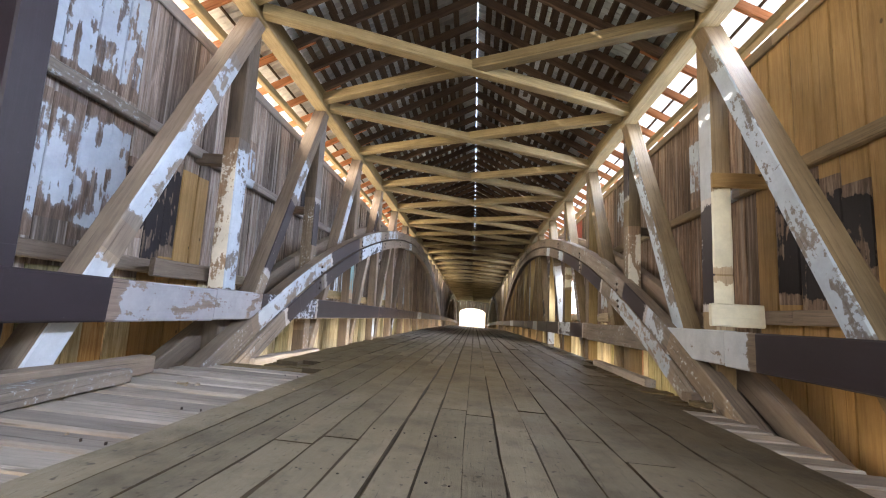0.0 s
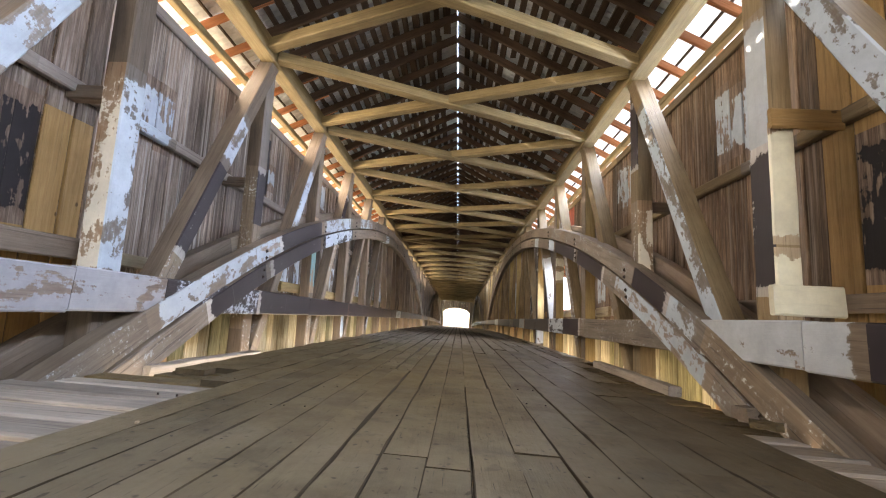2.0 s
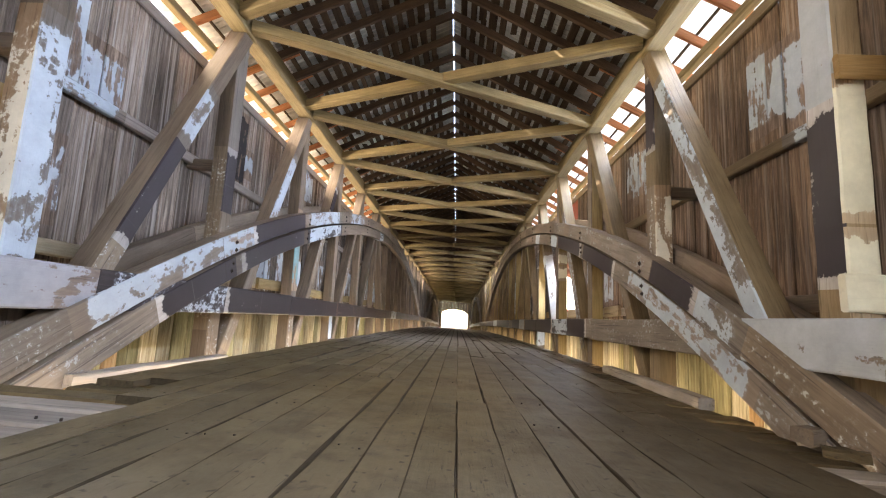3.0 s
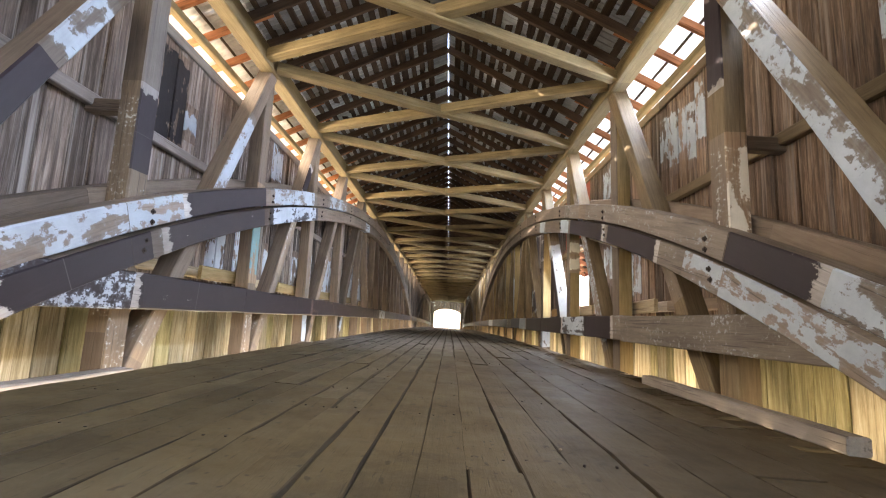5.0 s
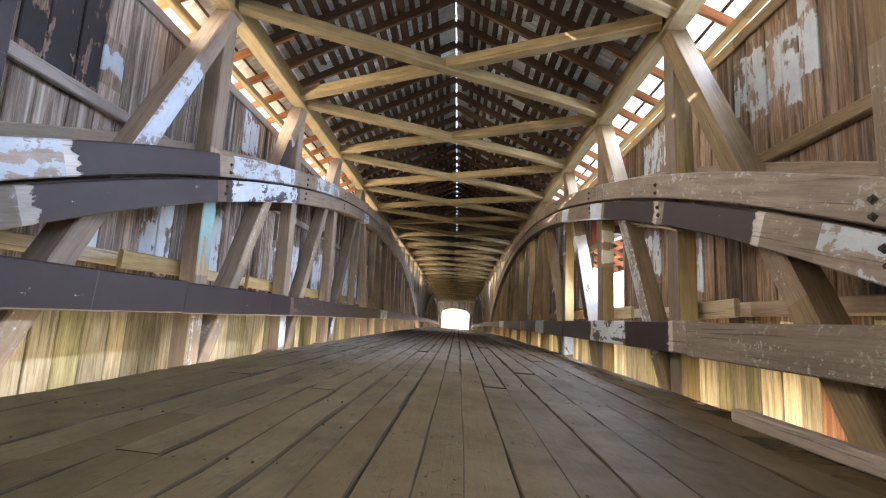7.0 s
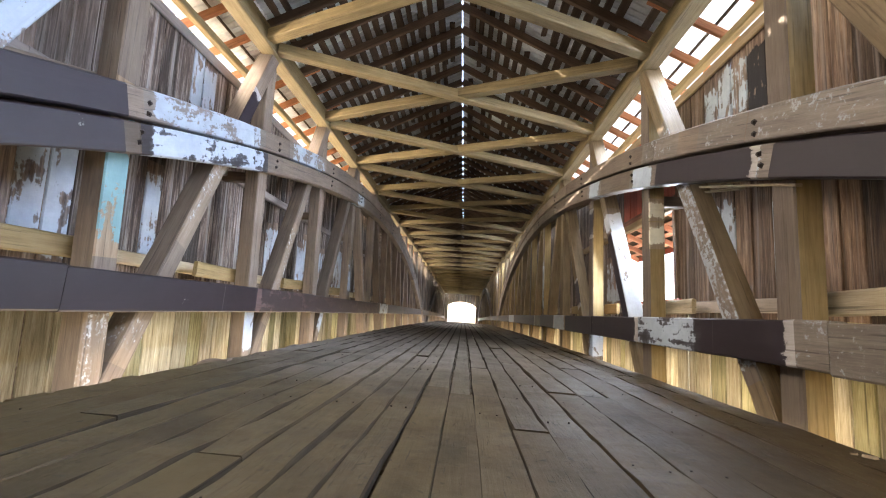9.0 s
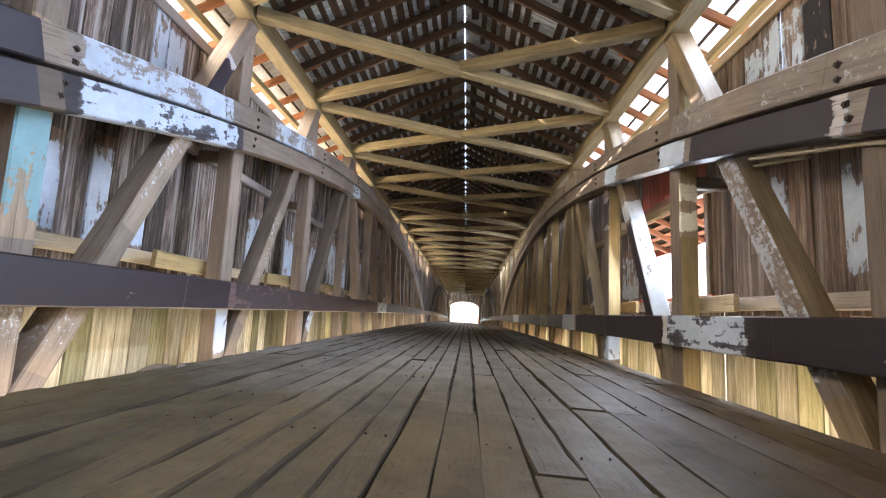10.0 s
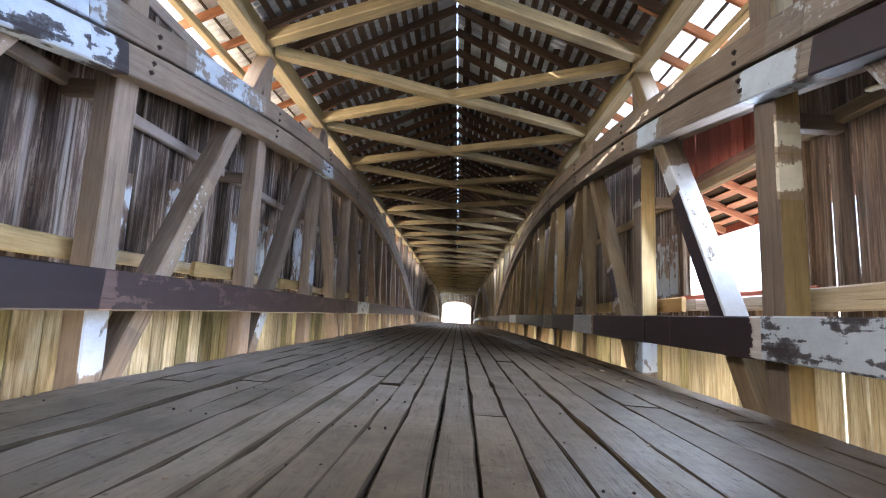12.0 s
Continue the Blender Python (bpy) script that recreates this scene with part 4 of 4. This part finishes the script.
        stick("block", P(s * 2.80, py - (0.78 if s < 0 else 0.5), 0.83), P(s * 2.80, py + 0.13, 0.83 + rng.uniform(-0.02, 0.02)), 0.05, 0.17, wall, low)
        stick("block", U(s * 2.74, py, z), U(s * 3.07, py, z), 0.10, 0.13, wall, mat, side=(0, 1, 0))


def build_window():
    win = thing("window_1", "open window hole framed in red stained boards", "window", kind="structure")
    a, b, z0, z1 = WINDOW
    x = WALL_X - 0.02
    stick("header", P(x, a - 0.1, z1 + 0.06), P(x, b + 0.1, z1 + 0.06), 0.07, 0.20, win, "red_brown")
    stick("sill", P(x, a - 0.1, z0 - 0.05), P(x, b + 0.1, z0 - 0.05), 0.09, 0.12, win, "red")
    for yy in (a - 0.04, b + 0.04):
        stick("jamb", U(x, yy, z0), U(x, yy, z1), 0.07, 0.09, win, "siding")
    awn = thing("awning", "small red timber awning roof over the window hole", "awning")
    n = 8
    for i in range(n):
        yy = a - 0.15 + (b - a + 2.6) * i / (n - 1)
        stick("rafter", P(WALL_X + 0.04, yy, z1 + 0.42), P(WALL_X + 1.25, yy, z1 - 0.10), 0.05, 0.10, awn, "red_light", side=(0, 1, 0))
    for k in range(6):
        xx = WALL_X + 0.12 + 0.21 * k
        zz = z1 + 0.42 + 0.075 - 0.52 * (xx - WALL_X - 0.04) / 1.21
        stick("roof_board", P(xx, a - 0.25, zz), P(xx, b + 2.55, zz), 0.192, 0.02, awn, "red_light")
    stick("roof_sheet", P(WALL_X + 0.02, (a + b + 2.3) / 2, z1 + 0.525), P(WALL_X + 1.30, (a + b + 2.3) / 2, z1 - 0.025), b - a + 2.8, 0.012, awn, "roofwood", side=(0, 1, 0), rings=2)
    stick("fascia", P(WALL_X + 1.27, a - 0.25, z1 - 0.06), P(WALL_X + 1.27, b + 2.55, z1 - 0.06), 0.03, 0.16, awn, "red")


# ---------------------------------------------------------------- overhead
def build_overhead():
    for n in range(-4, 27):
        a, b = FIRST + PANEL * n, FIRST + PANEL * (n + 1)
        if a < Y0 or b > Y1:
            continue
        xb = thing("cross_bracing", "pair of crossed yellowish timber braces between the trusses", "brace", "overhead bracing")
        for s in (-1, 1):
            j = rng.uniform(-0.03, 0.03)
            stick("diagonal", P(s * 2.46, a + 0.12 + j, CHORD_Z + 0.10 + s * 0.012), P(-s * 2.46, b - 0.12 + j, CHORD_Z + 0.10 + s * 0.012), 0.15, 0.15, xb, "fresh", side=(0, 0, 1))
        rod = thing("tie_rod", "thin dark iron tie rod between the upper chords", "rod", "tie rods")
        stick("rod", P(-2.6, a + 0.4, CHORD_Z + 0.32), P(2.6, a + 0.4, CHORD_Z + 0.32), 0.018, 0.018, rod, "iron")


RIDGE, EAVE_X, EAVE_Z = 5.58, 3.40, 3.83
roof = thing("roof", "dark timber rafters and laths under galvanised sheets", "roof", kind="structure")


def roof_z(x):
    return EAVE_Z + (RIDGE - EAVE_Z) * (1 - abs(x) / EAVE_X)


def sheet_data(s, x0, x1, mat, width=1.0, lift=0.135):
    n = 40
    verts, faces = [], []
    for i in range(n + 1):
        u = width * i / n
        hh = 0.012 * math.cos(2 * math.pi * i / 4)
        for x in (x0, x1):
            verts.append((s * x, u, roof_z(x) + lift + hh))
    for i in range(n):
        faces.append((2 * i, 2 * i + 1, 2 * i + 3, 2 * i + 2))
    me = bpy.data.meshes.new("sheet")
    me.from_pydata(verts, [], faces)
    me.materials.append(M[mat])
    return me


def build_roof():
    far_rafters, laths = Heap("far_rafters", roof, ALONG_X), Heap("laths", roof, ALONG_Y)
    y = Y0 + 0.1
    while y < Y1:
        for s in (-1, 1):
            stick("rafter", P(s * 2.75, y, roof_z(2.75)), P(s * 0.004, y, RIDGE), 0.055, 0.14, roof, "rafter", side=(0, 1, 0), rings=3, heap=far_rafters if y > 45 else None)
            # Separate tail added beside each rafter to carry its lit colour.
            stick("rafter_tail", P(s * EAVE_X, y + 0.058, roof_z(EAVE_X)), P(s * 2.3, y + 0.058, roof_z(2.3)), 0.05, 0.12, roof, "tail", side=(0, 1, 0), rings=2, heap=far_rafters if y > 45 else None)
        y += PANEL / 4
    for s in (-1, 1):
        xs = [0.185 + 0.163 * k for k in range(15)] + [3.06]
        for x in xs:
            y = Y0
            while y < Y1:
                e = min(Y1, y + rng.choice((0.57, 1.13, 2.27, 3.4, 4.5)))
                j = rng.uniform(-0.018, 0.018)
                if x > 3:
                    stick("lath", P(s * x, y, roof_z(x) + 0.09), P(s * x, e, roof_z(x) + 0.09), 0.04, 0.028, roof, "roofwood", rings=2, heap=laths)
                elif rng.random() > 0.085:
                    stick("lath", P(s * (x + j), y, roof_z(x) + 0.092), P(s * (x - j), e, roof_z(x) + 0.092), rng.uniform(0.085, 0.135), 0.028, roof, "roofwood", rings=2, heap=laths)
                y = e + 0.005
        y = Y0
        while y < Y1:
            e = min(Y1, y + 4.5)
            stick("plate", P(s * 3.13, y, roof_z(3.13) - 0.118), P(s * 3.13, e, roof_z(3.13) - 0.118), 0.10, 0.10, roof, "fresh")
            y = e
        top = 0.014 if s < 0 else 0.001          # a slit along the ridge lets a line of sun in
        upper, newer = sheet_data(s, top, 2.62, "tin"), sheet_data(s, top, 2.62, "tin_pale")
        # Right eave: added glowing sheets; left eave: sheets with light in their colour.
        lower = sheet_data(s, 2.60, EAVE_X + 0.04, "eave_tin" if s < 0 else "glow_sheet", lift=0.128)
        y = Y0
        while y < Y1:
            for me in (newer if rng.random() < 0.22 else upper, lower):
                ob = new("sheet", me)
                ob.matrix_world = Matrix.Translation((s * rng.uniform(-0.006, 0.003) if me is not lower else 0, y, camber(y)))
                ob.parent = roof
            y += 0.997
    far_rafters.close()
    laths.close()


def build_portal(y, word, lift):
    """The boarded gable end with its arched way through."""
    end = thing("wall_" + word, "boarded gable end with an arched portal", "wall", kind="structure")
    x = -3.4
    while x < 3.4:
        w = 0.2
        xc = x + w / 2
        if abs(xc) < 1.95:
            z0 = 2.75 + 0.7 * math.sqrt(max(0.0, 1 - (xc / 1.95) ** 2))
        else:
            z0 = -0.6
        stick("board", P(xc, y, z0 + lift), P(xc, y, roof_z(xc) + 0.1), w - 0.003, 0.025, end, "siding", rings=2)
        x += w


# ---------------------------------------------------------------- litter on the deck
def flake_data(seed):
    """A curled chip of old paint."""
    r = random.Random(seed)
    n = 7
    rim = [(0.5 * math.cos(math.tau * k / n) * r.uniform(0.6, 1.0), 0.3 * math.sin(math.tau * k / n) * r.uniform(0.5, 1.0)) for k in range(n)]
    verts = [(x, y, 0.0) for x, y in rim] + [(x * 0.9, y * 0.9, 0.12 + 0.35 * x * x) for x, y in rim]
    faces = [tuple(range(n - 1, -1, -1)), tuple(range(n, 2 * n))] + [(k, (k + 1) % n, n + (k + 1) % n, n + k) for k in range(n)]
    return mesh_of("paint_flake", verts, faces, ["cream"] * len(faces))


def build_rubble():
    for x, y, z, turn, size, mat in ((2.42, 4.62, 0.03, 12, (0.30, 0.13, 0.09), "timber"), (2.33, 4.38, 0.01, -35, (0.18, 0.07, 0.05), "deck"), (2.50, 4.32, 0.0, 60, (0.12, 0.08, 0.06), "timber"), (-1.95, 9.75, -0.04, 8, (0.26, 0.12, 0.06), "timber")):
        ob = new("broken_board", prism_data("broken_board", *size, mat, chamfer=0.014, rough=0.012, rings=4, seed=int(x * 100)))
        ob.matrix_world = Matrix.Translation(Q(x, y, DECK + z)) @ pose(0, 0, 0, 4, -5, turn)
        tagged(ob, "rotten broken piece of timber at the deck's edge", "debris", "rubble on the deck")


def build_litter():
    flakes = [flake_data(k) for k in range(4)]
    spots = ((-1.87, 3.28, 0.10), (-1.76, 3.30, 0.09), (-1.81, 3.24, 0.06), (-0.99, 3.25, 0.045), (-1.53, 2.07, 0.04), (2.50, 8.46, 0.09), (2.46, 8.50, 0.05), (2.1, 13.4, 0.12),
             (-0.10, 6.86, 0.04), (2.17, 12.73, 0.10), (2.08, 12.70, 0.07), (-0.13, 7.02, 0.03), (0.85, 5.2, 0.03), (-0.5, 9.6, 0.03), (1.3, 10.4, 0.035))
    for k, (x, y, size) in enumerate(spots):
        ob = new("paint_flake", flakes[k % 4])
        ob.matrix_world = Matrix.Translation(Q(x, y, DECK + 0.004 if x > -1.4 else DECK - 0.042)) @ pose(0, 0, 0, 0, 0, rng.uniform(0, 180)) @ Matrix.Diagonal((size, size, size, 1))
        tagged(ob, "pale curled flake of old paint on the deck", "debris", "litter on the deck")


for s_, word_ in ((-1, "left"), (1, "right")):
    build_side(s_, word_)
    build_wall(s_, word_)
build_window()
build_overhead()
build_roof()
build_portal(Y1 + 0.02, "far_end", -0.55)
build_portal(Y0 - 0.03, "near_end", 0.3)
build_floor()
build_litter()
build_rubble()
